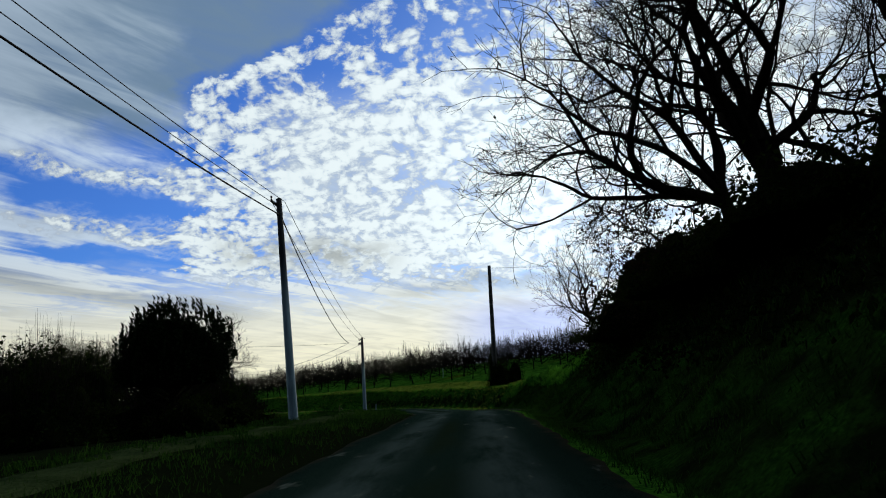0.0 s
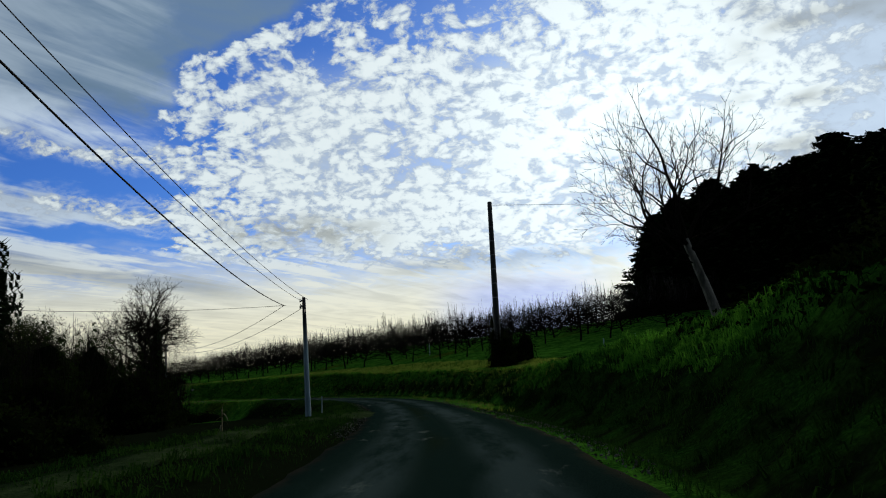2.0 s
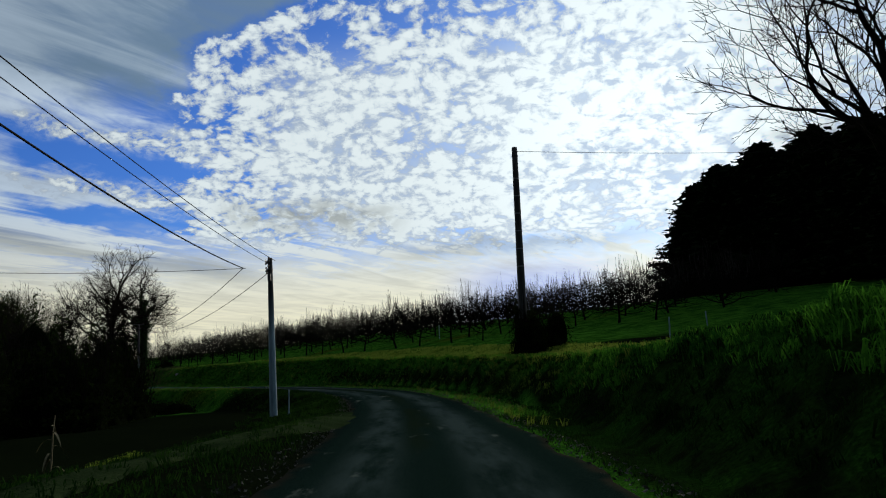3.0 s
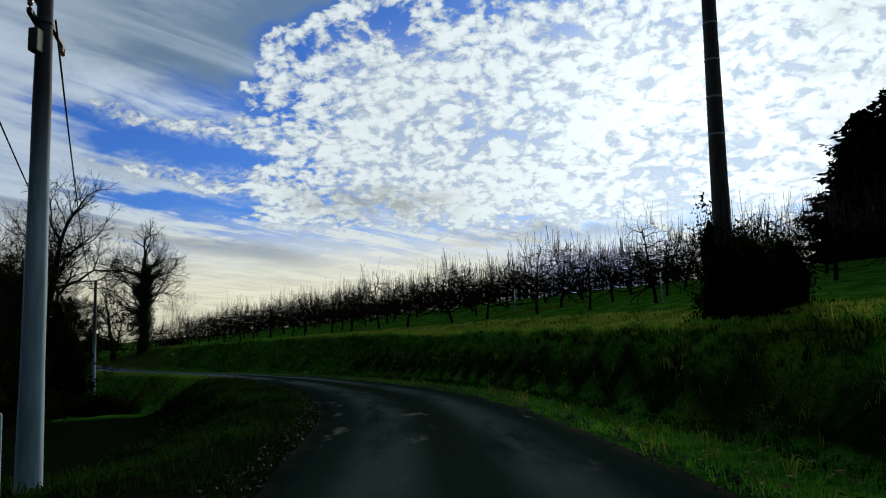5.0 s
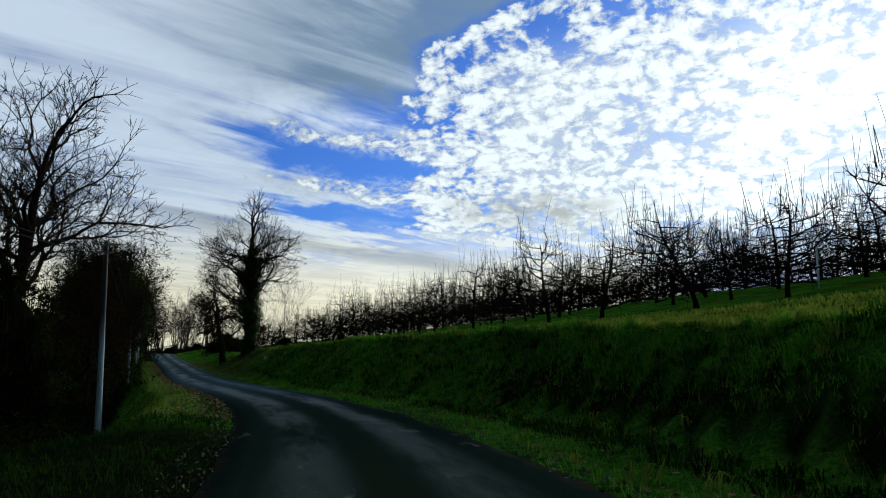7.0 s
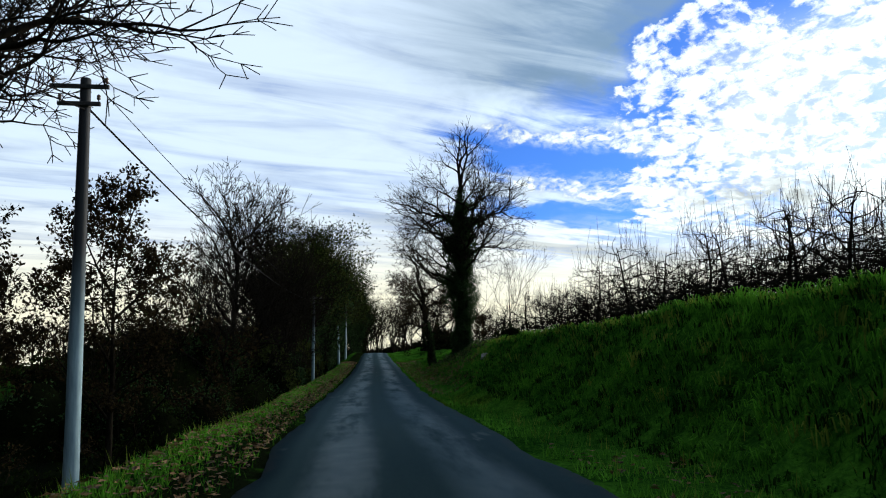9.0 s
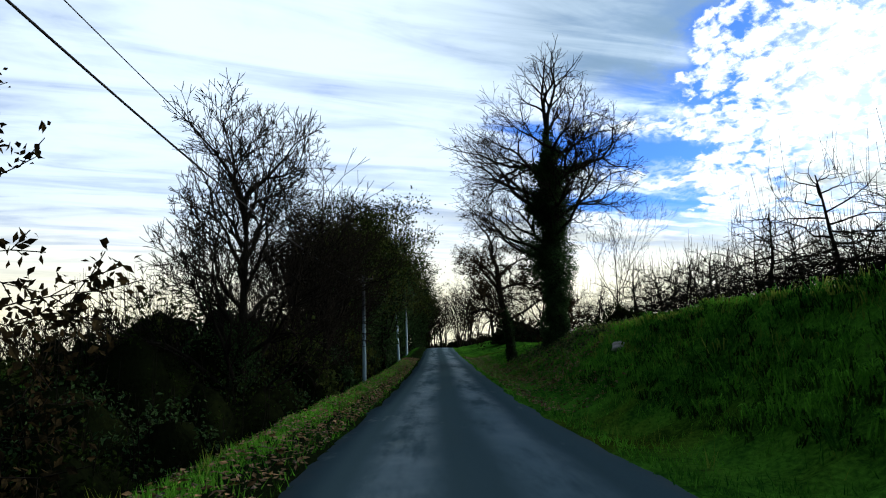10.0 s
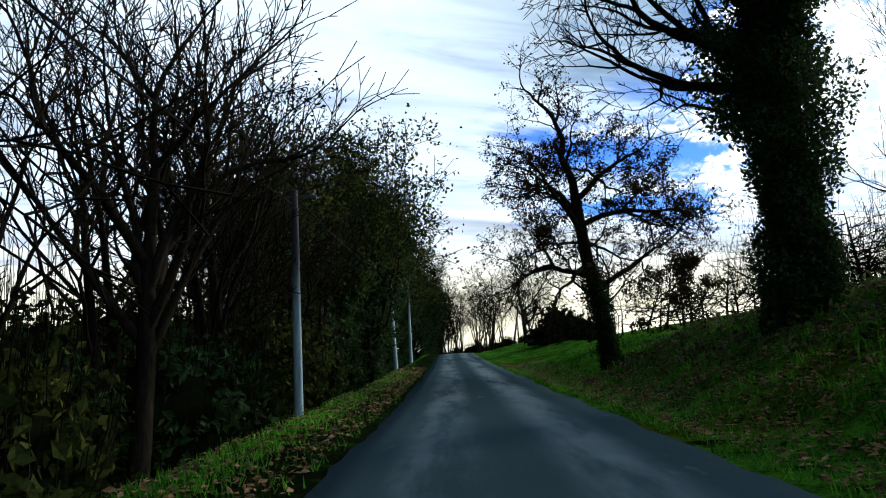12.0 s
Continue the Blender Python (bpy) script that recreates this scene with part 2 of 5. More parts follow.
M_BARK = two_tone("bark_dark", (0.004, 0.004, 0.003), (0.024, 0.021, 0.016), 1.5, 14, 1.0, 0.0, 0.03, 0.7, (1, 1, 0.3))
M_BARK_PALE = two_tone("bark_pale", (0.06, 0.06, 0.048), (0.30, 0.285, 0.235), 2.0, 9, 0.9, 0.15, 0.02, 0.5, (1, 1, 0.35))
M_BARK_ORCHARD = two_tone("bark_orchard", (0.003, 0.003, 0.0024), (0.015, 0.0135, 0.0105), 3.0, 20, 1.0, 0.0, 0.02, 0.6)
M_SHOOT = two_tone("young_shoot", (0.008, 0.007, 0.0055), (0.028, 0.024, 0.018), 3.0, 20, 0.8, 0.2, 0.0, 0.1)
M_IVY = two_tone("ivy_leaf", (0.005, 0.014, 0.005), (0.036, 0.076, 0.024), 2.0, 30, 0.8, 0.05, 0.0, 0.1, vary=0.7, thin=0.25)
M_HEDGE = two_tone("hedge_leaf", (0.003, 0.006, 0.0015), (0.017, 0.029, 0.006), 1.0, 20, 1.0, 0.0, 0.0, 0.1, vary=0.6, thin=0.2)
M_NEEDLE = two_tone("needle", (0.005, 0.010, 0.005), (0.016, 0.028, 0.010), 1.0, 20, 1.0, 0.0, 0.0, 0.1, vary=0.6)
M_DRY_LEAF = two_tone("dry_leaf", (0.008, 0.007, 0.004), (0.038, 0.028, 0.013), 3.0, 30, 1.0, 0.0, 0.0, 0.1, vary=0.9, thin=0.2)
M_LITTER = two_tone("fallen_leaf", (0.05, 0.030, 0.013), (0.30, 0.17, 0.07), 3.0, 30, 0.75, 0.25, 0.0, 0.1, vary=1.0)
M_GRASS = two_tone("grass_blade", (0.014, 0.080, 0.010), (0.150, 0.440, 0.036), 0.35, 6, 1.0, 0.0, 0.0, 0.1, vary=0.7, thin=0.32)
# darker grass copy: dull verge turf, and shade painted on the bank
M_TURF = two_tone("dull_shaded_turf", (0.005, 0.022, 0.004), (0.034, 0.085, 0.012), 0.35, 6, 1.0, 0.0, 0.0, 0.1, vary=0.8, thin=0.25)
M_STRAW = two_tone("straw_blade", (0.09, 0.15, 0.018), (0.29, 0.38, 0.055), 0.5, 6, 1.0, 0.0, 0.0, 0.1, vary=0.8, thin=0.4)
M_POLE = two_tone("pole_wood", (0.16, 0.26, 0.30), (0.36, 0.50, 0.56), 1.2, 16, 0.75, 0.25, 0.008, 0.4, (1, 1, 0.12), dark_top=(0.030, 0.034, 0.038))
M_POLE_DARK = two_tone("creosoted_wood", (0.035, 0.034, 0.032), (0.10, 0.10, 0.095), 1.2, 16, 0.8, 0.25, 0.008, 0.4, (1, 1, 0.12))
M_STEEL = two_tone("galvanised_steel", (0.22, 0.23, 0.24), (0.40, 0.41, 0.42), 6, 40, 0.5, 0.5, 0.002, 0.2)
M_IRON = two_tone("dark_iron", (0.02, 0.02, 0.02), (0.06, 0.06, 0.06), 6, 40, 0.6, 0.4, 0.002, 0.2)
M_CABLE = two_tone("black_cable", (0.006, 0.006, 0.007), (0.015, 0.015, 0.016), 4, 40, 0.9, 0.05, 0.0, 0.1)
M_PORCELAIN = two_tone("porcelain", (0.10, 0.06, 0.04), (0.18, 0.11, 0.08), 6, 30, 0.25, 0.5, 0.0, 0.1)
M_MOSSY = two_tone("mossy_leaf", (0.012, 0.018, 0.005), (0.060, 0.078, 0.020), 1.0, 20, 1.0, 0.0, 0.0, 0.1, vary=0.8, thin=0.25)
M_BANK_IVY = two_tone("ground_ivy", (0.020, 0.032, 0.010), (0.13, 0.17, 0.05), 1.0, 20, 0.8, 0.15, 0.0, 0.1, vary=0.9, thin=0.25)
# near-black stand-in for the shade inside bushes and crowns
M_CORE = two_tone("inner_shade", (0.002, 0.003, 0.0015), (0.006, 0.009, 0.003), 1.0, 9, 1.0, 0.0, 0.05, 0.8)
M_DEAD = two_tone("dead_leaf", (0.12, 0.10, 0.055), (0.34, 0.29, 0.17), 3, 20, 0.9, 0.1, 0.0, 0.1)
M_ROCK_DULL = two_tone("dull_stone", (0.05, 0.05, 0.042), (0.16, 0.155, 0.13), 3, 18, 0.9, 0.2, 0.01, 0.4, vary=0.6)
M_ROCK = two_tone("pale_stone", (0.30, 0.28, 0.25), (0.58, 0.55, 0.50), 3, 18, 0.9, 0.2, 0.02, 0.6)


def ground_material():
    mat, g, bsdf, place = material("meadow", 1.0, 0.0)
    big, mid, fine = g.noise(place, 0.11, 4), g.noise(place, 0.9, 5, 0.6), g.noise(place, 14.0, 5, 0.65)
    f = g.ramp(g.m("ADD", g.m("MULTIPLY", mid, 0.5), g.m("MULTIPLY", fine, 0.5)), 0.36, 0.66)
    green = g.mix(f, (0.007, 0.040, 0.005), (0.066, 0.215, 0.018))
    dry = g.mix(f, (0.014, 0.028, 0.002), (0.080, 0.098, 0.010))
    soil = g.mix(fine, (0.012, 0.010, 0.006), (0.036, 0.028, 0.016))
    col = g.mix(g.ramp(big, 0.56, 0.74), green, dry)
    col = g.mix(g.ramp(mid, 0.64, 0.74), col, soil)
    # worn turf, plus shade painted near-black on the bank and upper field
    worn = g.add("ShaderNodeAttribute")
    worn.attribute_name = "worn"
    darkened = g.ramp(g.m("ADD", worn.outputs["Fac"], g.m("MULTIPLY", g.m("SUBTRACT", mid, 0.5), 0.7)), 0.25, 0.60)
    col = g.mix(darkened, col, g.mix(fine, (0.002, 0.004, 0.002), (0.009, 0.014, 0.005)))
    g.put(bsdf.inputs["Base Color"], col)
    bump(g, bsdf, g.m("ADD", g.m("MULTIPLY", mid, 0.6), g.m("MULTIPLY", fine, 0.4)), 0.8, 0.12)
    return mat


def asphalt_material():
    mat, g, bsdf, place = material("asphalt", 0.9, 0.12)
    uv = g.add("ShaderNodeUVMap").outputs[0]
    sep = g.add("ShaderNodeSeparateXYZ")
    g.put(sep.inputs[0], uv)
    u = sep.outputs[0]
    # coordinates drawn out along the lane
    lane = g.xyz(g.m("MULTIPLY", u, 5.0), g.m("MULTIPLY", sep.outputs[1], 0.7))
    big, mid, fine = g.noise(lane, 0.5, 4), g.noise(place, 1.3, 5, 0.6), g.noise(place, 60.0, 3, 0.6)
    edge = g.m("ABSOLUTE", g.m("SUBTRACT", u, 0.5))
    wear = g.ramp(g.m("ABSOLUTE", g.m("SUBTRACT", edge, 0.20)), 0.16, 0.02)
    wear = g.m("MULTIPLY", wear, g.ramp(g.noise(lane, 1.0, 5, 0.65), 0.32, 0.58))
    col = g.mix(g.ramp(fine, 0.35, 0.68), (0.004, 0.011, 0.008), (0.017, 0.034, 0.026))
    col = g.mix(g.m("MULTIPLY", wear, 0.75), col, (0.050, 0.074, 0.068))
    moss = g.m("MULTIPLY", g.ramp(edge, 0.12, 0.02), g.ramp(big, 0.42, 0.60))
    col = g.mix(g.m("MULTIPLY", moss, 0.75), col, (0.012, 0.020, 0.010))
    grit = g.m("MULTIPLY", g.ramp(g.m("ADD", edge, g.m("MULTIPLY", g.m("SUBTRACT", mid, 0.5), 0.16)), 0.43, 0.50), 0.6)
    col = g.mix(grit, col, (0.050, 0.040, 0.026))
    # pale scuffed patches where the surface has broken up
    patchy = g.noise(g.xyz(g.m("MULTIPLY", u, 3.0), g.m("MULTIPLY", sep.outputs[1], 0.75)), 2.0, 6, 0.62, 0.0)
    col = g.mix(g.m("MULTIPLY", g.ramp(patchy, 0.60, 0.68), g.m("MULTIPLY", g.ramp(big, 0.42, 0.54), 0.8)), col, (0.10, 0.12, 0.10))
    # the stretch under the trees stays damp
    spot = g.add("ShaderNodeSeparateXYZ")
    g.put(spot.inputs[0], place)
    # blue sky sheen on the damp later stretch, painted into the colour
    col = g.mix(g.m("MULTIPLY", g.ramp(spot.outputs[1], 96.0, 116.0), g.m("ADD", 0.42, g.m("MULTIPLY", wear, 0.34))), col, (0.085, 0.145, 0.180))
    g.put(bsdf.inputs["Base Color"], col)
    damp = g.m("MULTIPLY", g.ramp(spot.outputs[1], 84.0, 104.0), g.ramp(big, 0.36, 0.58, 0.35, 1.0))
    g.put(bsdf.inputs["Roughness"], g.m("SUBTRACT", g.ramp(mid, 0.3, 0.7, 0.80, 0.95), g.m("ADD", g.m("MULTIPLY", wear, 0.10), g.m("MULTIPLY", damp, 0.26))))
    g.put(bsdf.inputs["Specular IOR Level"], g.m("MULTIPLY", damp, g.m("MULTIPLY", g.ramp(wear, 0.0, 1.0), 0.025)))
    bump(g, bsdf, g.m("ADD", fine, g.m("MULTIPLY", mid, 0.15)), 0.35, 0.02)
    return mat


M_TRACK = two_tone("mossy_asphalt", (0.008, 0.018, 0.006), (0.038, 0.058, 0.022), 0.7, 16, 1.0, 0.0, 0.03, 0.8)
M_GROUND = ground_material()
M_ASPHALT = asphalt_material()


# ---- mesh helpers ----
def mesh_of(name, verts, faces, mat, smooth=False, uv=None):
    """A mesh from arrays: faces is an (n, 3) or (n, 4) array, or a list of such arrays."""
    me = bpy.data.meshes.new(name)
    verts = np.asarray(verts, dtype=np.float32)
    groups = [np.asarray(f, dtype=np.int32) for f in (faces if isinstance(faces, list) else [faces]) if len(f)]
    loops = np.concatenate([f.ravel() for f in groups])
    sizes = np.concatenate([np.full(len(f), f.shape[1], dtype=np.int32) for f in groups])
    starts = np.concatenate([[0], np.cumsum(sizes)[:-1]]).astype(np.int32)
    me.vertices.add(len(verts))
    me.vertices.foreach_set("co", verts.ravel())
    me.loops.add(len(loops))
    me.loops.foreach_set("vertex_index", loops)
    me.polygons.add(len(sizes))
    me.polygons.foreach_set("loop_start", starts)
    me.polygons.foreach_set("use_smooth", np.full(len(sizes), smooth))
    if uv is not None:
        layer = me.uv_layers.new(name="uv")
        layer.data.foreach_set("uv", np.asarray(uv, dtype=np.float32)[loops].ravel())
    me.update(calc_edges=True)
    me.materials.append(mat)
    return me


def part(name, me, parent, label=""):
    ob = new(name, me)
    ob.parent = parent
    if label:
        tagged(ob, label)
    return ob


def thing(name, m, label, category, group="", kind=""):
    ob = new(name)
    ob.empty_display_size = 0.2
    ob.matrix_world = m
    return tagged(ob, label, category, group, kind)


class Tubes:
    """Collects tapered tubes along polylines into one mesh."""

    def __init__(self):
        self.v, self.f, self.n = [], [], 0

    def add(self, pts, radii, sides):
        pts = np.asarray(pts, float)
        k = len(pts)
        tan = np.gradient(pts, axis=0)
        tan /= np.linalg.norm(tan, axis=1)[:, None] + 1e-9
        ref = np.array([0.0, 0.0, 1.0]) if abs(tan[0, 2]) < 0.9 else np.array([1.0, 0.0, 0.0])
        a = np.cross(tan, ref)
        a /= np.linalg.norm(a, axis=1)[:, None] + 1e-9
        b = np.cross(tan, a)
        ang = np.arange(sides) * 2 * np.pi / sides
        ring = a[:, None] * np.cos(ang)[None, :, None] + b[:, None] * np.sin(ang)[None, :, None]
        self.v.append((pts[:, None] + ring * np.asarray(radii)[:, None, None]).reshape(-1, 3))
        i = np.arange(k - 1)[:, None] * sides + np.arange(sides)[None]
        j = np.arange(k - 1)[:, None] * sides + (np.arange(sides)[None] + 1) % sides
        self.f.append(np.stack([i, j, j + sides, i + sides], -1).reshape(-1, 4) + self.n)
        self.n += k * sides
        return self

    def mesh(self, name, mat, smooth=True):
        return mesh_of(name, np.concatenate(self.v), np.concatenate(self.f), mat, smooth)


def leaf_cards(rng, centres, size, mat, name, flat=0.0, shape=3):
    """Small leaves: a folded diamond of two triangles at each centre, turned at random."""
    n = len(centres)
    s = size * rng.uniform(0.6, 1.35, (n, 1))
    a = rng.normal(size=(n, 3))
    a[:, 2] *= 1 - flat
    a /= np.linalg.norm(a, axis=1)[:, None]
    b = np.cross(a, rng.normal(size=(n, 3)))
    if flat:
        b[:, 2] *= 1 - flat
    b /= np.linalg.norm(b, axis=1)[:, None] + 1e-9
    c = np.cross(a, b)
    v = np.stack([centres - a * s, centres + b * s * 0.55 + c * s * 0.2, centres + a * s, centres - b * s * 0.55 + c * s * 0.2], 1).reshape(-1, 3)
    i = np.arange(n)[:, None] * 4
    f = np.concatenate([i + [0, 1, 2], i + [0, 2, 3]], 0)
    return mesh_of(name, v, f, mat)


# ---- lie of the land ----
# middle of the road: x, y, height, half width
ROAD = [
    (-0.2, -45.0, -1.9, 2.2), (-0.2, -20.0, -0.95, 2.2), (0.0, -1.0, -0.35, 2.25), (0.05, 4.5, -0.22, 2.25), (0.1, 10.0, -0.12, 2.25), (0.25, 15.5, -0.05, 2.25),
    (0.4, 21.1, 0.02, 2.25), (0.55, 26.8, 0.08, 2.25), (0.6, 32.7, 0.07, 2.3), (0.35, 41.0, -0.08, 2.35), (-0.2, 49.0, -0.25, 2.45),
    (-0.85, 56.7, -0.37, 2.45), (-1.5, 62.7, -0.42, 2.45), (-2.35, 68.7, -0.44, 2.45), (-3.6, 74.7, -0.42, 2.4), (-5.5, 80.5, -0.40, 2.35),
    (-9.0, 87.6, -0.38, 2.2), (-13.2, 94.7, -0.37, 2.1), (-18.0, 101.4, -0.36, 2.0), (-22.0, 106.1, -0.35, 2.0), (-26.2, 110.8, -0.36, 2.0),
    (-30.4, 115.6, -0.38, 2.05), (-34.6, 120.4, -0.38, 2.05), (-38.9, 125.5, -0.36, 2.05), (-43.2, 130.6, -0.32, 2.05), (-57.4, 147.6, 0.12, 2.05),
    (-73.0, 166.0, 0.75, 2.05), (-90.0, 186.0, 1.6, 2.05), (-100.0, 198.0, 2.15, 2.0), (-112.0, 212.0, 2.3, 2.0), (-140.0, 245.0, 1.5, 2.0),
]


def smooth_road():
    r = np.array(ROAD)
    s = np.r_[0, np.cumsum(np.hypot(*np.diff(r[:, :2], axis=0).T))]
    fine = np.arange(0, s[-1], 0.5)
    cols = [np.interp(fine, s, r[:, k]) for k in range(4)]
    kernel = np.exp(-0.5 * (np.arange(-14, 15) / 5.0) ** 2)
    kernel /= kernel.sum()
    cols = [np.convolve(np.pad(c, 14, mode="reflect", reflect_type="odd"), kernel, mode="valid") for c in cols]
    return np.stack(cols, 1), fine


LINE, STATION = smooth_road()
TAN = np.gradient(LINE[:, :2], axis=0)
TAN /= np.linalg.norm(TAN, axis=1)[:, None]
SIDE = np.c_[TAN[:, 1], -TAN[:, 0]]                     # to the right of the road


def along_road(pts):
    """For points (n, 2): index of the nearest station and the signed distance, right positive."""
    idx, off = np.empty(len(pts), int), np.empty(len(pts))
    for a in range(0, len(pts), 4000):
        p = pts[a:a + 4000]
        d2 = ((p[:, None] - LINE[None, :, :2]) ** 2).sum(-1)
        i = d2.argmin(1)
        v = p - LINE[i, :2]
        idx[a:a + 4000] = i
        sign = np.where((v * SIDE[i]).sum(1) >= 0, 1.0, -1.0)
        off[a:a + 4000] = sign * np.sqrt(d2[np.arange(len(p)), i])
    return idx, off


def ease(x, a, b):
    t = np.clip((x - a) / (b - a), 0, 1)
    return t * t * (3 - 2 * t)


def wander(x, y, size, seed=0.0):
    """Cheap smooth noise out of sines, about -1 to 1."""
    x, y = x / size + seed, y / size - seed * 1.7
    return (np.sin(1.3 * x + 2.1 * y + 1.7 * np.sin(0.7 * y + seed)) + np.sin(2.7 * x - 1.1 * y + 1.3 * np.sin(1.9 * x))
            + 0.6 * np.sin(4.9 * x + 3.7 * y) + 0.4 * np.sin(9.1 * y - 6.3 * x)) / 3.0


# front row of the orchard runs along this line
ROW_ORIGIN, ROW_WAY = np.array([5.4, 94.8]), np.array([-math.sin(radians(42)), math.cos(radians(42))])
ROW_RIGHT = np.array([ROW_WAY[1], -ROW_WAY[0]])


def hill(x, y):
    """Height of the upper field on the right of the road."""
    e = (x - ROW_ORIGIN[0]) * ROW_RIGHT[0] + (y - ROW_ORIGIN[1]) * ROW_RIGHT[1]
    along = (x - ROW_ORIGIN[0]) * ROW_WAY[0] + (y - ROW_ORIGIN[1]) * ROW_WAY[1]
    h = np.interp(e, [-60, -30, -14, -8, 0, 6, 15, 28, 60, 130, 400], [1.0, 1.9, 1.8, 2.1, 2.9, 3.75, 5.2, 6.7, 7.3, 3.5, -6.0])
    south = ease(y, 44, 24) * ease(x, 2, 8)
    return h + 1.9 * south - 0.010 * np.clip(along, 0, 120) + 0.08 * wander(x, y, 7.0)


def bank_foot(yy):
    """Distance of the bank's foot from the middle of the road."""
    return np.interp(yy, [0, 36, 46, 58, 78, 86, 93, 101, 110, 118, 125, 145], [3.1, 3.4, 3.7, 4.7, 4.9, 5.3, 5.6, 5.0, 4.1, 3.7, 3.1, 3.6])


def bank_top(yy):
    """Distance of the bank's crest from the middle of the road."""
    return bank_foot(yy) + np.interp(yy, [0, 30, 42, 52, 94, 108, 120, 140, 170], [3.5, 3.3, 2.2, 1.35, 1.35, 2.1, 2.5, 2.8, 5.5])


def height(x, y):
    """Height of the ground, as arrays."""
    x, y = np.asarray(x, float), np.asarray(y, float)
    i, d = along_road(np.stack([x.ravel(), y.ravel()], 1))
    i, d = i.reshape(x.shape), d.reshape(x.shape)
    z0, half, yy = LINE[i, 2], LINE[i, 3], LINE[i, 1]
    # right: verge, ditch, steep bank with a sharp crest, upper field
    crest = np.interp(yy, [-30, 8, 30, 38, 46, 58, 72, 82, 92, 102, 112, 120, 132, 142, 152, 170], [3.4, 3.6, 2.85, 2.10, 1.80, 1.60, 1.66, 1.78, 2.05, 2.28, 2.32, 2.2, 2.15, 1.75, 1.3, 1.0])
    d_low, d_top = bank_foot(yy), bank_top(yy)
    wob = 0.5 * wander(x, y, 3.1)
    cut = np.clip((d + wob * 0.7 - d_low) / (d_top - d_low), 0, 1)
    cut = cut ** 1.15
    rough = 0.13 * wander(x, y, 1.1) + 0.10 * wander(x, y, 0.55, 2.0)
    bank = crest * cut + rough * ease(d, d_low, d_low + 0.5) * ease(d, d_top + 1.2, d_top)
    right = z0 + bank - 0.10 * ease(d, half + 0.2, half + 0.7) * ease(d, d_low + 0.2, d_low - 0.4)
    up = ease(d, d_top + 0.2, d_top + 7.5)
    dip = 0.45 * ease(d, d_top, d_top + 2.5) * ease(d, d_top + 16, d_top + 6) * ease(yy, 66, 56) * ease(yy, 28, 36)
    right = right * (1 - up) + np.maximum(hill(x, y), right - 0.3) * up - dip + 1.1 * np.exp(-((x - 9.7) ** 2 + (y - 45.6) ** 2) / 4.5)
    # left: verge, edge, falling ground
    w = np.interp(yy, [0, 40, 48, 56, 78, 92, 100, 106, 116, 200], [6.0, 5.9, 4.6, 3.2, 3.6, 4.3, 3.7, 3.4, 3.3, 3.4])
    drop = np.interp(yy, [0, 25, 45, 66, 90, 108, 125, 150, 200], [0.5, 0.5, 0.55, 0.45, 1.3, 2.0, 2.3, 1.7, 0.9])
    fall = np.interp(yy, [0, 30, 60, 90, 110, 200], [0.6, 0.6, 0.7, 1.2, 1.9, 1.2])
    left = z0 + 0.16 * ease(-d, half, half + 1.0) * np.interp(yy, [0, 45, 60], [1.6, 1.2, 0.6]) - drop * ease(-d + wob * np.interp(yy, [90, 104], [1.0, 0.4]), w, w + np.interp(yy, [90, 104], [2.8, 1.9]))
    left = left - fall * ease(-d, 8, 30) - 1.5 * ease(-d, 30, 120) + 0.10 * wander(x, y, 2.3) * ease(-d, half + 0.3, half + 2.0)
    z = np.where(d >= 0, right, left)
    z = z - 0.09 * ease(np.abs(d), half + 0.15, half - 0.35)          # bed of the road
    far = np.hypot(x + 20, y - 90)
    return z * (1 - ease(far, 240, 600)) + (-3.0) * ease(far, 240, 600)


def height1(x, y):
    return float(height(np.array([x]), np.array([y]))[0])


def worn_shade_share(d, yy, half):
    """How far the turf turns dark, 0 to 1: worn earth and dead leaves on the wide left verge before the bend, dark
    ditch edges and ground under the wood, shade painted on bank foot, bank face and upper field.
    """
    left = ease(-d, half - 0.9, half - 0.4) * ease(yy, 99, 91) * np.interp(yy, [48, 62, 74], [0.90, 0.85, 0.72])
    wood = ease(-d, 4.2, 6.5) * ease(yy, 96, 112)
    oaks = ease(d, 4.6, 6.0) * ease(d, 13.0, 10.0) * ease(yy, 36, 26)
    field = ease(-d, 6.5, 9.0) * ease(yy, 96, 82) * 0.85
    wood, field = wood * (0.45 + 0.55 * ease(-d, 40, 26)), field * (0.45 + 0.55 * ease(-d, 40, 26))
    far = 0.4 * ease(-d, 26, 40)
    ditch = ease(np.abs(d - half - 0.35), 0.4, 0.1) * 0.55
    # shade painted over the upper field
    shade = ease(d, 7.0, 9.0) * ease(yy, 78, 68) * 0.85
    # dead leaves and painted shade on the lower slope
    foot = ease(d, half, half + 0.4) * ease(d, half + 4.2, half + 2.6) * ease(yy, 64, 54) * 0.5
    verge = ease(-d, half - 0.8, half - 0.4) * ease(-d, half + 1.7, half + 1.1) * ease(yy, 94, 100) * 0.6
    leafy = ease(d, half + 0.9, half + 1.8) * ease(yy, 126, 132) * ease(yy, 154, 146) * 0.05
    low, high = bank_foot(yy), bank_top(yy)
    face = ease(d, low - 0.5, low + 0.1) * ease(d, high, high - 0.5) * ease(yy, 44, 52) * ease(yy, 108, 96) * 0.55      # shade on the cut bank, painted as dark ground
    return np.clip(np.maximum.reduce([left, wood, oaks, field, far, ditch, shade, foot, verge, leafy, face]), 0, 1)


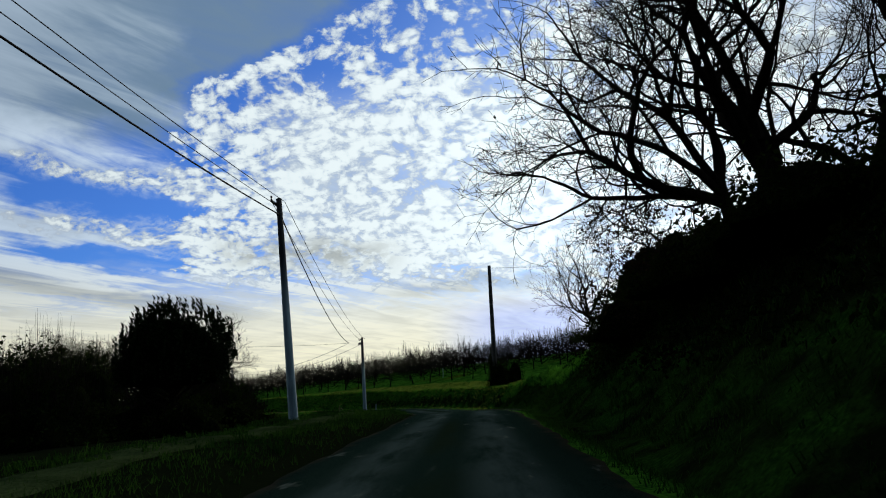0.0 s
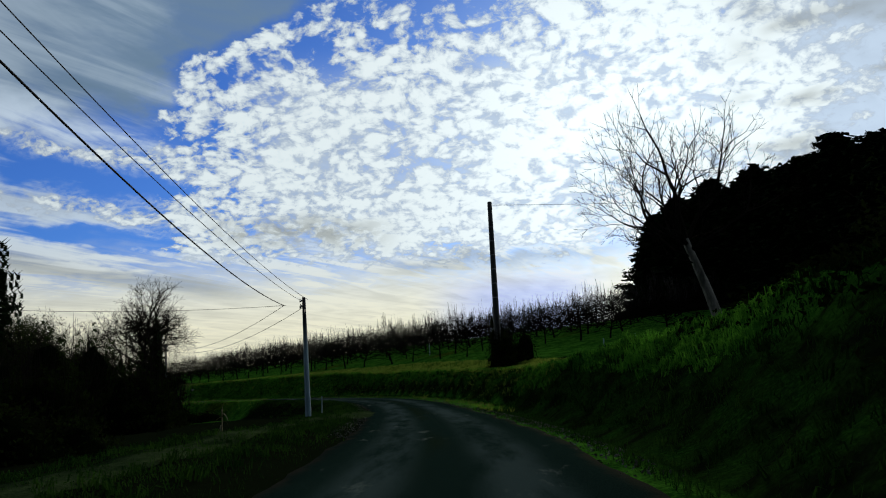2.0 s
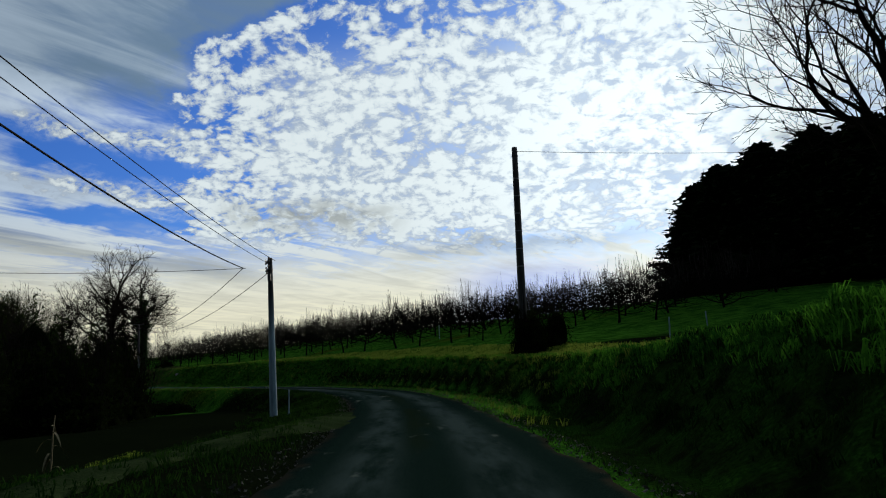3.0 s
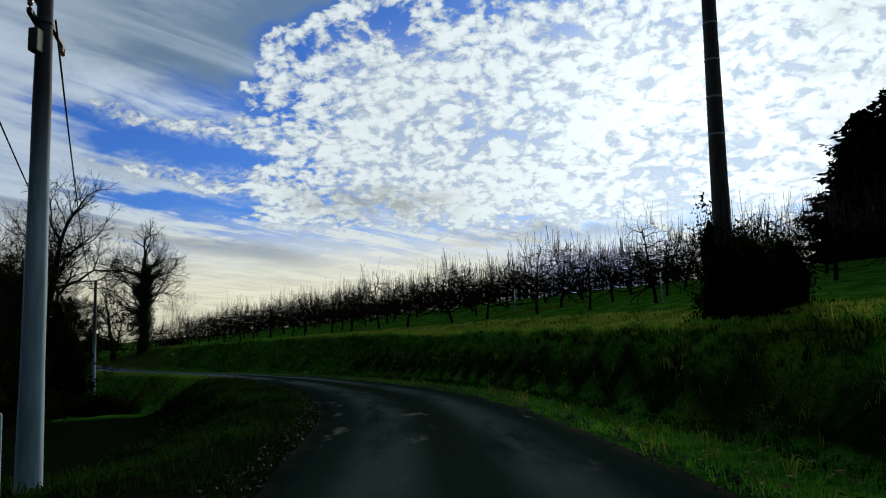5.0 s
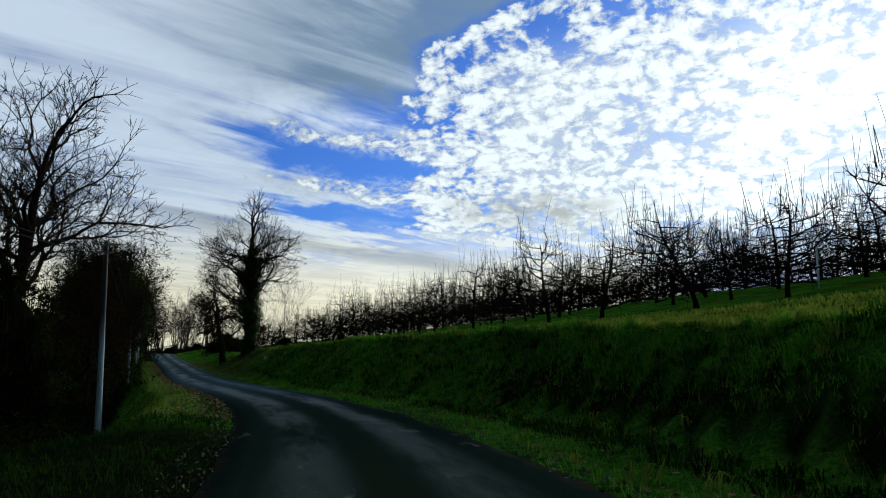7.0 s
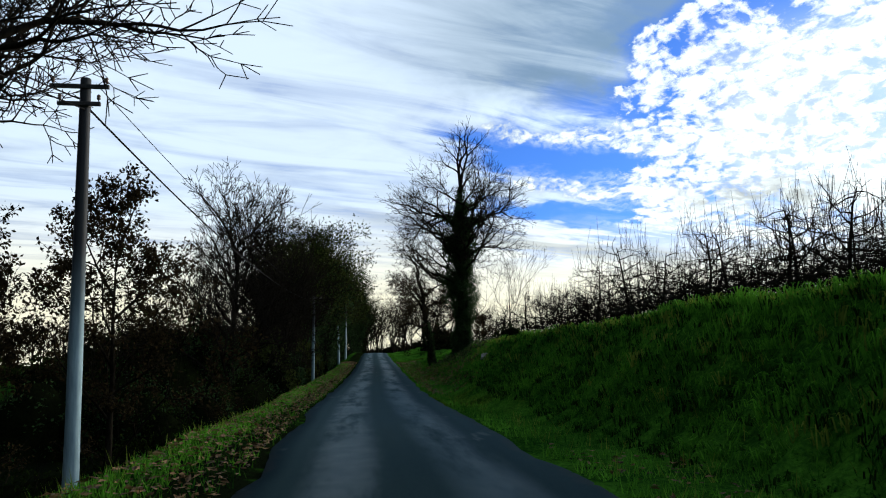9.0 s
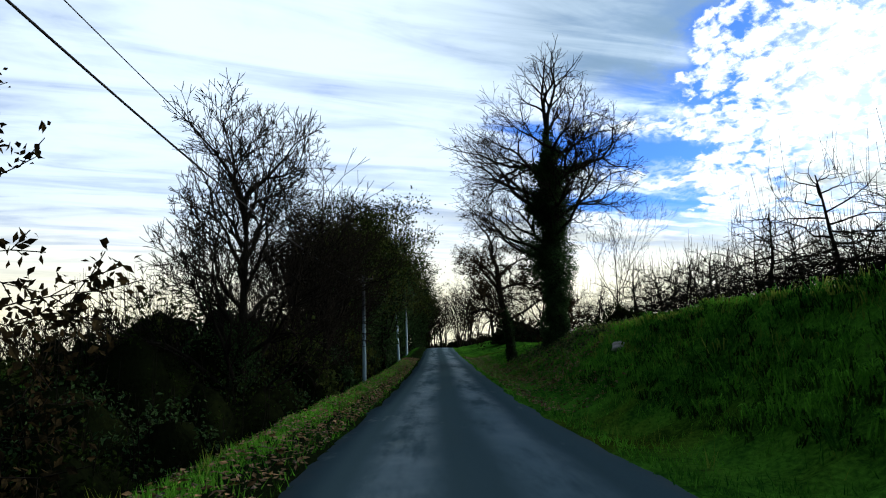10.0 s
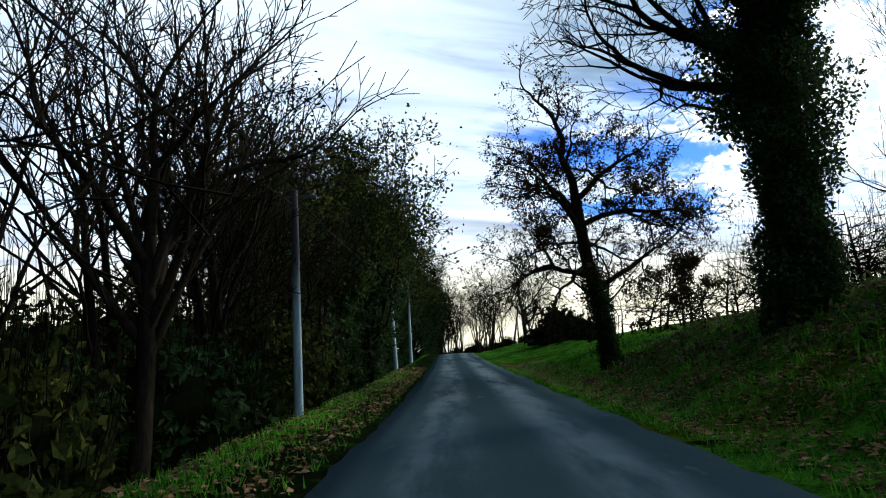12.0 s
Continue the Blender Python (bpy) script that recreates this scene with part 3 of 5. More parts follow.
def build_ground():
    def axis(lo, hi, step):
        near = np.arange(lo, hi, step)
        out = np.cumsum(step * 1.28 ** np.arange(1, 30))
        out = out[out < 2600]
        return np.r_[(lo - out)[::-1], near, near[-1] + out]
    xs, ys = axis(-118, 62, 0.65), axis(-34, 214, 0.65)
    gx, gy = np.meshgrid(xs, ys)
    z = height(gx, gy)
    n, m = gx.shape
    i = (np.arange(n - 1)[:, None] * m + np.arange(m - 1)[None]).ravel()
    f = np.stack([i, i + 1, i + 1 + m, i + m], 1)
    me = mesh_of("ground", np.stack([gx.ravel(), gy.ravel(), z.ravel()], 1), f, M_GROUND, True)
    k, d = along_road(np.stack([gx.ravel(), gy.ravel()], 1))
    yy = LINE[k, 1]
    # one layer holds the worn turf and the painted shade
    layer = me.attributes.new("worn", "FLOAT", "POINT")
    layer.data.foreach_set("value", worn_shade_share(d, yy, LINE[k, 3]).astype(np.float32))
    ob = new("ground", me)
    tagged(ob, "rough winter meadow with grassy banks beside the lane", "ground", kind="structure")


def build_road():
    rng = np.random.default_rng(5)
    across = np.array([-1.0, -0.97, -0.75, -0.5, -0.25, 0, 0.25, 0.5, 0.75, 0.97, 1.0])
    lift = np.array([-0.14, 0.0, 0.03, 0.045, 0.06, 0.065, 0.06, 0.045, 0.03, 0.0, -0.14])
    k = len(across)
    rag = np.convolve(rng.normal(size=len(LINE) + 4), np.ones(5) / 5, mode="valid") * 0.12
    rag2 = np.convolve(rng.normal(size=len(LINE) + 4), np.ones(5) / 5, mode="valid") * 0.12
    v, uv = np.empty((len(LINE), k, 3)), np.empty((len(LINE), k, 2))
    for j, (a, l) in enumerate(zip(across, lift)):
        w = LINE[:, 3] * a + (rag * (a < -0.9) + rag2 * (a > 0.9))
        v[:, j, :2] = LINE[:, :2] + SIDE * w[:, None]
        v[:, j, 2] = LINE[:, 2] + l - 0.02
        uv[:, j] = np.stack([np.full(len(LINE), a / 2 + 0.5), STATION / 4], 1)
    i = (np.arange(len(LINE) - 1)[:, None] * k + np.arange(k - 1)[None]).ravel()
    f = np.stack([i, i + 1, i + 1 + k, i + k], 1)
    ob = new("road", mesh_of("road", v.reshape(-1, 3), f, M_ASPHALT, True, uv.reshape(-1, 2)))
    tagged(ob, "narrow worn asphalt lane with damp, crumbling edges", "road", kind="structure")


def build_track():
    """A narrow mossy track that runs beside the lane on the left and joins it in the bend."""
    ys = np.arange(-30, 64, 0.5)
    left = np.interp(ys, [-30, 11, 18, 24, 38, 46, 50, 54, 58, 64], [-6.4, -5.4, -5.0, -4.6, -5.0, -5.4, -5.3, -4.7, -4.3, -3.9])
    kernel = np.ones(9) / 9
    left = np.convolve(np.pad(left, 4, mode="edge"), kernel, mode="valid")
    wide = np.interp(ys, [-30, 44, 54, 64], [1.05, 1.25, 1.9, 2.4])
    rng = np.random.default_rng(8)
    cols = np.array([0.0, 0.04, 0.35, 0.65, 0.96, 1.0])
    v, uv = [], []
    for c, down in zip(cols, (-0.12, 0.0, 0.02, 0.02, 0.0, -0.12)):
        x = left + wide * c + rng.normal(size=len(ys)) * 0.04 * (c in (0.96, 1.0, 0.04, 0.0))
        v.append(np.stack([x, ys, height(x, ys) + 0.05 + down - 0.06 * ease(ys, 60, 64)], 1))
        uv.append(np.stack([np.full(len(ys), c * 0.5 + 0.2), ys / 4], 1))
    v, uv = np.stack(v, 1), np.stack(uv, 1)
    k = len(cols)
    i = (np.arange(len(ys) - 1)[:, None] * k + np.arange(k - 1)[None]).ravel()
    ob = new("track", mesh_of("track", v.reshape(-1, 3), np.stack([i, i + 1, i + 1 + k, i + k], 1), M_TRACK, True, uv.reshape(-1, 2)))
    tagged(ob, "narrow mossy side track joining the lane at the bend", "track", kind="structure")


build_ground()
build_road()
build_track()


# ---- trees ----
def unit(v):
    return v / (np.linalg.norm(v) + 1e-9)


def turned(d, angle, spin, rng):
    """A direction that leaves d by the angle, at the given spin round it."""
    ref = np.array([0, 0, 1.0]) if abs(d[2]) < 0.95 else np.array([1.0, 0, 0])
    a = unit(np.cross(d, ref))
    b = np.cross(d, a)
    return unit(d * math.cos(angle) + (a * math.cos(spin) + b * math.sin(spin)) * math.sin(angle))


def fork(rng, p, d, ln, r, depth, form, out, level=1):
    """A limb that forks again and again: form holds angles, decay, lift and crookedness."""
    n = 4 if depth > form["depth"] - 3 else (3 if depth > 2 else 2 if depth else 1)
    pts, q, w = [np.array(p, float)], np.array(p, float), unit(np.array(d, float))
    for k in range(n):
        w = unit(w + rng.normal(size=3) * form["wob"] + np.array([0, 0, form["lift"]]))
        q = q + w * ln / n
        pts.append(q)
    thin = form.get("thin", 0.0065)
    end = max(r * (0.72 if depth else 0.5), thin * 0.85)
    out.append((level, np.array(pts), np.linspace(max(r, thin), end, n + 1)))
    if depth <= 0:
        return
    count = 2 if rng.uniform() < form.get("two", 0.62) else 3
    spin = rng.uniform(0, 6.28)
    for k in range(count):
        spin += 6.28 / count + rng.normal() * 0.4
        main = k == 0
        ang = radians(rng.uniform(8, 24) if main else rng.uniform(0.75, 1.25) * form["ang"])
        fork(rng, q, turned(w, ang, spin, rng), ln * form["decay"] * (rng.uniform(0.9, 1.1) if main else rng.uniform(0.65, 1.0)), end * (0.95 if main else rng.uniform(0.6, 0.85)), depth - 1, form, out, level + 1)
    if depth > 1 and rng.uniform() < form.get("side", 0.6):
        i = int(rng.integers(1, max(n, 2)))
        fork(rng, pts[i], turned(w, radians(form["ang"] * rng.uniform(1.0, 1.5)), rng.uniform(0, 6.28), rng), ln * form["decay"] * rng.uniform(0.45, 0.75), end * 0.5, max(0, depth - 2), form, out, level + 2)


def form_of(depth=7, ang=42, decay=0.82, lift=0.03, wob=0.13, two=0.62, side=0.6, thin=0.0065):
    return dict(thin=thin, depth=depth, ang=ang, decay=decay, lift=lift, wob=wob, two=two, side=side)


def wood_meshes(branches, mat, cut=1, mat_fine=None):
    """Trunk mesh out of the levels below cut, crown mesh out of the rest."""
    low, high = Tubes(), Tubes()
    for level, pts, radii in branches:
        r = radii[0]
        (low if level < cut else high).add(pts, radii, 9 if r > 0.12 else 6 if r > 0.05 else 4 if r > 0.022 else 3)
    return low.mesh("trunk", mat), (high.mesh("crown", mat_fine or mat) if high.v else None)


def tips(branches, rng, count, spread=0.08, thick=0.02):
    """Random places along the thin branches."""
    some = [pts for l, pts, radii in branches if radii[0] < thick]
    pick = rng.integers(0, len(some), count)
    out = np.empty((count, 3))
    for k, i in enumerate(pick):
        pts = some[i]
        f = rng.uniform(0.1, 1) * (len(pts) - 1)
        a = min(int(f), len(pts) - 2)
        out[k] = pts[a] + (pts[a + 1] - pts[a]) * (f - a)
    return out + rng.normal(size=(count, 3)) * spread


def trunk_line(rng, tall, r0, r1, lean, bend=0.04, segs=8):
    pts, p, d = [np.array([0, 0, -0.3])], np.array([0, 0, -0.3]), unit(np.array([lean[0], lean[1], 1.0]))
    for k in range(segs):
        d = unit(d + np.array([rng.normal() * bend, rng.normal() * bend, 0.03]))
        p = p + d * (tall + 0.3) / segs
        pts.append(p)
    radii = np.linspace(r0, r1, segs + 1)
    radii[0] *= 1.35
    return np.array(pts), radii


def on_line(pts, share):
    i = share * (len(pts) - 1)
    a = min(int(i), len(pts) - 2)
    return pts[a] + (pts[a + 1] - pts[a]) * (i - a)


def ivy_leaves(rng, trunk, r, count, top, spread, leaf, limbs=()):
    f = rng.uniform(0, top, count) * (len(trunk) - 1)
    q = np.stack([np.interp(f, np.arange(len(trunk)), trunk[:, j]) for j in range(3)], 1)
    ang = rng.uniform(0, 6.28, count)
    bulge = 1.0 + 0.35 * np.sin(f * 2.1 + 1.0) + 0.30 * np.sin(3 * ang + f * 2.7) + 0.25 * np.sin(f * 6.1 + 2 * ang)
    d = r * (1 - 0.45 * f / len(trunk)) + rng.uniform(0, 1, count) ** 0.8 * 1.05 * spread * bulge ** 1.4 * np.interp(f / (len(trunk) - 1), [0, 0.25, 0.5, 0.7, 1.0], [0.55, 0.8, 1.25, 1.0, 0.45])
    c = q + np.stack([np.cos(ang) * d, np.sin(ang) * d, rng.normal(size=count) * 0.15], 1)
    more = [c]
    for pts in limbs:
        m = count // 22
        g = rng.uniform(0, 1.0, m) ** 1.4 * (len(pts) - 1)
        more.append(np.stack([np.interp(g, np.arange(len(pts)), pts[:, j]) for j in range(3)], 1) + np.clip(rng.normal(size=(m, 3)), -1.6, 1.6) * spread * 0.45)
    return leaf_cards(rng, np.concatenate(more), leaf, M_IVY, "ivy")


def bare_tree(name, x, y, bole, r, seed, label, form, limbs=5, l1=2.4, ang0=42, lean=(0, 0), mat=None, leaves=0, leaf_mat=None, leaf=0.05, extra=(), ivy=0, ivy_top=1.0,
              ivy_spread=0.3, group="", category="tree", low=0.55, stems=1, leader=0.0, stout=0.5, bend=0.04, mat_fine=None):
    """A leafless tree: a bole, limbs that fork from low share upwards; extra limbs of (share, way, length, radius); leader lengthens the bole into the crown."""
    rng = np.random.default_rng(seed)
    out, firsts, bole_line = [], [], None
    for s in range(stems):
        turn = s * 6.28 / stems + 0.5
        ln = lean if stems == 1 else (lean[0] + 0.28 * math.cos(turn), lean[1] + 0.28 * math.sin(turn))
        pts, radii = trunk_line(rng, bole, r, r * (0.62 if not leader else 0.16), ln, bend)
        if bole_line is None:
            bole_line = pts
        out.append((0, pts, radii))
        spin = rng.uniform(0, 6.28)
        for k in range(limbs):
            share = low + (1 - low) * (k + 0.6) / limbs
            spin += 2.4 + rng.normal() * 0.3
            way = turned(np.array([ln[0], ln[1], 1.0]) / np.linalg.norm([ln[0], ln[1], 1.0]), radians(ang0 * rng.uniform(0.7, 1.25) * (1.15 - 0.6 * share * bool(leader))), spin, rng)
            size = (1.0 - 0.45 * (share - low) / (1.001 - low) * bool(leader)) * rng.uniform(0.85, 1.15)
            n = len(out)
            fork(rng, on_line(pts, min(share, 0.995)), way, l1 * size, r * (stout if not leader else 0.36), form["depth"], form, out)
            firsts.append(out[n][1])
        n = len(out)
        if leader:
            fork(rng, pts[-1], pts[-1] - pts[-2], l1 * 0.6, r * 0.15, form["depth"] - 2, form, out)
        else:
            fork(rng, pts[-1], pts[-1] - pts[-2], l1, r * 0.55, form["depth"], form, out)
        firsts.append(out[n][1])
    for share, way, ln, rr in extra:
        n = len(out)
        fork(rng, on_line(bole_line, share), way, ln, rr, form["depth"], form, out)
        firsts.append(out[n][1])
    root = thing(name, pose(x, y, height1(x, y)), label, category, group)
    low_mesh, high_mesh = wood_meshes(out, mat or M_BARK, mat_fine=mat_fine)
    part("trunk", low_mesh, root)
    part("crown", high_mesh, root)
    if leaves:
        part("foliage", leaf_cards(rng, tips(out, rng, leaves), leaf, leaf_mat or M_DRY_LEAF, "foliage"), root, "withered brown leaves")
    if ivy:
        part("ivy", ivy_leaves(rng, bole_line, r, ivy, ivy_top, ivy_spread, 0.052, firsts if ivy_top > 0.9 else ()), root, "dark glossy ivy leaves")
    return root


# oaks on the high bank beside the first stretch
OAK = "large leafless oak with spreading dark limbs on the bank"
bare_tree("oak_tree", 8.2, 17.3, 2.6, 0.23, 11, OAK, form_of(7, 44, 0.80, 0.02, 0.15), 3, 1.9, 48, (-0.45, 0.0), leaves=700, leaf=0.045, low=0.75,
          extra=((0.8, (-1, -0.12, 0.55), 2.3, 0.15), (0.95, (-0.9, -0.4, 0.9), 2.2, 0.12), (0.8, (-0.7, 0.5, 0.6), 1.5, 0.08)), group="oaks on the bank")
bare_tree("oak_tree", 9.2, 17.9, 4.6, 0.33, 12, OAK, form_of(7, 42, 0.81, 0.03, 0.14), 5, 2.2, 46, (-0.16, 0.0), leaves=500, leaf=0.045, low=0.45, group="oaks on the bank",
          extra=((0.6, (-0.8, -0.3, 1.0), 2.6, 0.15),))
bare_tree("oak_tree", 10.3, 17.0, 3.4, 0.26, 13, OAK, form_of(7, 44, 0.81, 0.03, 0.15), 4, 2.1, 45, (0.10, -0.1), leaves=500, leaf=0.045, low=0.5, group="oaks on the bank")
bare_tree("oak_tree", 9.4, 11.5, 4.5, 0.20, 14, OAK, form_of(6, 42, 0.82, 0.05, 0.13), 5, 2.0, 40, (0.0, 0.05), low=0.4, group="oaks on the bank")
bare_tree("young_oak", 7.6, 21.2, 1.4, 0.09, 15, "small oak still holding withered brown leaves on the bank", form_of(5, 48, 0.80, 0.0, 0.16), 5, 1.0, 60, (-0.25, 0.0), leaves=2600, leaf=0.06, low=0.2, group="oaks on the bank")

# pale tree on the grassy crest
# dark crown bark paints the limbs as a backlit silhouette
bare_tree("ash_tree", 9.7, 45.7, 3.0, 0.19, 21, "leafless tree with pale grey bark on the grassy bank", form_of(6, 36, 0.84, 0.07, 0.11, 0.75, 0.7), 5, 1.3, 50, (-0.06, 0.0), mat=M_BARK_PALE, mat_fine=M_BARK, low=0.86, stout=0.46, bend=0.09,
          extra=((0.80, (-1, 0.1, 0.25), 1.25, 0.05), (0.92, (-0.9, 0.4, 0.7), 1.5, 0.06), (0.72, (-1, -0.2, 0.15), 0.9, 0.03)))

# trees left of the bend
bare_tree("oak_tree", -34.0, 105.2, 9.4, 0.32, 31, "tall leafless oak standing below the verge", form_of(6, 40, 0.81, 0.04, 0.14, 0.40, 0.7, thin=0.013), 10, 2.1, 50, (0.0, 0.0), low=0.60, stout=0.4,
          extra=((0.62, (0.7, -0.7, 0.4), 1.5, 0.10), (0.66, (0.4, -0.9, 0.3), 1.6, 0.10)))
bare_tree("young_oak", -35.6, 111.4, 5.9, 0.11, 32, "young oak with clinging brown leaves below the verge", form_of(5, 44, 0.80, 0.05, 0.13), 9, 1.35, 52, leaves=12000, leaf=0.055, low=0.12, leader=1)
bare_tree("young_oak", -37.4, 108.4, 5.4, 0.10, 33, "young oak with clinging brown leaves below the verge", form_of(5, 44, 0.80, 0.05, 0.13), 8, 1.2, 52, leaves=9500, leaf=0.055, low=0.12, leader=1)
bare_tree("bare_tree", -50.8, 127.6, 9.6, 0.28, 34, "large leafless tree with a broad pointed crown beside the thicket", form_of(6, 36, 0.82, 0.05, 0.12, 0.50, 0.75, thin=0.0135), 19, 1.95, 54, (-0.02, -0.01), low=0.10, leader=1, ivy=4500, ivy_top=0.5, ivy_spread=0.35,
          extra=((0.16, (-0.8, -0.6, 0.35), 2.1, 0.11), (0.22, (-0.5, -0.9, 0.55), 2.0, 0.10)))
bare_tree("bare_tree", -56.9, 137.0, 5.0, 0.23, 35, "leafless tree with a rounded fan of steep limbs in the thicket", form_of(6, 34, 0.82, 0.05, 0.11, 0.6, 0.5, thin=0.010), 8, 1.75, 34, low=0.62, stout=0.5)
bare_tree("bare_tree", -56.4, 134.2, 4.4, 0.13, 36, "slender leafless tree with steep limbs at the thicket edge", form_of(6, 32, 0.82, 0.05, 0.10, thin=0.0085), 5, 1.6, 28, low=0.5)
STEEP = "leafless tree with steep dark limbs rising out of the thicket"
for k, (x, y, bole) in enumerate([(-65.6, 144.0, 4.6), (-70.0, 150.5, 4.9)]):
    bare_tree("bare_tree", x, y, bole, 0.17 + 0.02 * (k % 3), 620 + k, STEEP, form_of(6, 33, 0.82, 0.05, 0.11, 0.45, 0.8, thin=0.017), 9, 1.9, 40, low=0.45, group="bare trees of the thicket")
# ivy tree and its neighbours on the right
bare_tree("ivy_tree", -47.65, 145.4, 10.4, 0.42, 41, "tall tree with a thick ivy-covered trunk and a bare crown", form_of(6, 38, 0.82, 0.05, 0.13, 0.50, 0.6, thin=0.011), 16, 1.65, 54, (0.03, -0.01), ivy=46000, ivy_top=1.0, ivy_spread=0.50, low=0.50, stout=0.30,
          extra=((0.46, (-1, 0.15, 0.25), 1.8, 0.14), (0.48, (-0.75, -0.6, 0.2), 1.8, 0.12), (0.40, (-0.8, 0.5, 0.1), 1.4, 0.07)), bend=0.012)
bare_tree("oak_tree", -55.9, 153.2, 6.0, 0.29, 42, "leaning oak with a few withered leaves on the verge", form_of(7, 46, 0.79, 0.02, 0.16, 0.5), 8, 1.45, 60, (-0.10, -0.07), leaves=16000, leaf=0.055, low=0.42, stout=0.4, ivy=5000, ivy_top=0.6, ivy_spread=0.14)
bare_tree("bare_tree", -92.0, 201.0, 4.0, 0.26, 43, "forked leafless tree beside the far stretch of lane", form_of(6, 44, 0.81, 0.04, 0.14), 4, 2.2, 46, (-0.05, 0.0), low=0.5)
bare_tree("bare_tree", -70.5, 180.0, 3.4, 0.17, 44, "slender leafless tree at the field edge", form_of(5, 44, 0.81, 0.04, 0.14), 4, 1.9, 44, low=0.5)
bare_tree("young_oak", -57.2, 162.5, 2.2, 0.08, 45, "low oak bush with russet leaves", form_of(4, 46, 0.80, 0.02, 0.15), 8, 1.2, 62, leaves=3600, leaf=0.08, low=0.1, leader=1, category="bush")
bare_tree("bare_tree", -45.2, 147.4, 2.5, 0.06, 46, "slender sapling with upright twigs beside the ivy tree", form_of(5, 28, 0.82, 0.09, 0.08), 4, 1.4, 28, (0.12, 0.08), low=0.3)


# thicket of slender stems on the left of the straight
def thicket():
    rng = np.random.default_rng(77)
    kinds = []
    for k in range(6):
        out = []
        form = form_of(5, 34, 0.81, 0.06, 0.11, thin=0.012)
        for s in range(2 if k % 2 else 1):
            pts, radii = trunk_line(rng, (7.5, 8.5, 7.0, 9.0, 8.0, 6.5)[k] * (1 - 0.15 * s), 0.13 - 0.03 * s, 0.011, (rng.normal() * 0.08 + 0.2 * s, rng.normal() * 0.08), 0.05)
            out.append((0, pts, radii))
            for j in range(11 if s == 0 else 6):
                share = 0.26 + 0.74 * (j + 0.5) / (10 if s == 0 else 6)
                fork(rng, on_line(pts, share), turned(np.array([0, 0, 1.0]), radians(rng.uniform(28, 52)), j * 2.4, rng), 1.7 * (1.25 - 0.6 * share), 0.045 * (1.2 - 0.7 * share), 3, form, out)
        low, high = wood_meshes(out, M_BARK)
        ivy = ivy_leaves(rng, out[0][1], 0.13, 1900, 0.92, (0.55, 0.3, 0.6, 0.5, 0.25, 0.55)[k], 0.10, [p for l, p, _ in out if l in (1, 2)][:20]) if k not in (1, 4) else None
        leaves = leaf_cards(rng, tips(out, rng, 2600, 0.25), 0.075, (M_HEDGE, M_MOSSY, M_MOSSY)[k % 3], "foliage") if ivy else None
        kinds.append((low, high, ivy, leaves))
    label = "slender leafless tree in the dense roadside thicket"
    label_ivy = "slender leafless tree with an ivy-clad stem in the thicket"
    first = {}

    def plant(x, y, k, big):
        m = pose(x, y, height1(x, y), 0, 0, rng.uniform(0, 360))
        if k not in first:
            root = thing("thicket_tree", m, label_ivy if kinds[k][2] else label, "tree", "thicket on the left")
            part("trunk", kinds[k][0], root)
            part("crown", kinds[k][1], root)
            if kinds[k][2]:
                part("ivy", kinds[k][2], root, "dark ivy leaves")
                part("foliage", kinds[k][3], root, "thin dull green foliage")
            first[k] = root
        else:
            root = copy_thing(first[k], m)
        root.scale = (big, big, big)

    start = int(np.argmin(np.abs(LINE[:, 1] - 128.0)))
    for row in range(3):
        for s in np.arange(0, 84, 3.6 if row < 2 else 4.6):
            s2 = max(0.0, s + rng.uniform(-1.2, 1.2))
            d = 7.6 + row * 4.0 + rng.uniform(-1.0, 1.0) - (1.2 if s > 50 else 0.0)
            i = start + int(s2 / 0.5)
            if i >= len(LINE) - 4 or (s < 15 and row < 2):
                continue
            x, y = LINE[i, :2] - SIDE[i] * d
            if row and d > 0.21 * (s - 3):
                continue
            plant(x, y, (0, 2, 3, 5, 1)[int(rng.integers(0, 5))] if (row == 0 and s > 29) or s > 46 else (1, 4)[int(rng.integers(0, 2))], rng.uniform(0.95, 1.25) * (1.0 if s < 10 else 1.3 if s < 40 else 1.55))
    # wood at the end of the lane
    i = len(LINE) - 70
    for k in range(72):
        d = rng.uniform(-17, 15)
        j = i + int(rng.integers(-8, 24))
        if abs(d) < 3.2:
            j += 36
        j = min(j, len(LINE) - 2)
        x, y = LINE[j, :2] + SIDE[j] * d
        plant(x, y, (0, 3, 2, 5)[k % 4] if d < -2 else (1, 4)[k % 2], rng.uniform(1.3, 1.8) if d < -2 else rng.uniform(0.9, 1.4))


thicket()


# ---- bushes, hedges and evergreens ----
def lump(rng, sx, sy, sz, rough=0.22, lo=0.0):
    """Points of a lumpy half-ball: verts and faces of a low core."""
    bm = bmesh.new()
    bmesh.ops.create_icosphere(bm, subdivisions=3, radius=1.0)
    ph = rng.uniform(0, 6.28, 6)
    for v in bm.verts:
        p = v.co
        k = 1 + rough * (math.sin(3.1 * p.x + ph[0]) * math.sin(2.7 * p.y + ph[1]) + 0.6 * math.sin(5.3 * p.z + 4.1 * p.x + ph[2]) + 0.4 * math.sin(8.7 * p.y + 6.1 * p.z + ph[3]))
        v.co = Vector((p.x * sx * k, p.y * sy * k, max(p.z, lo) * sz * k))
    v = np.array([q.co[:] for q in bm.verts])
    f = np.array([[q.index for q in face.verts] for face in bm.faces])
    bm.free()
    return v, f


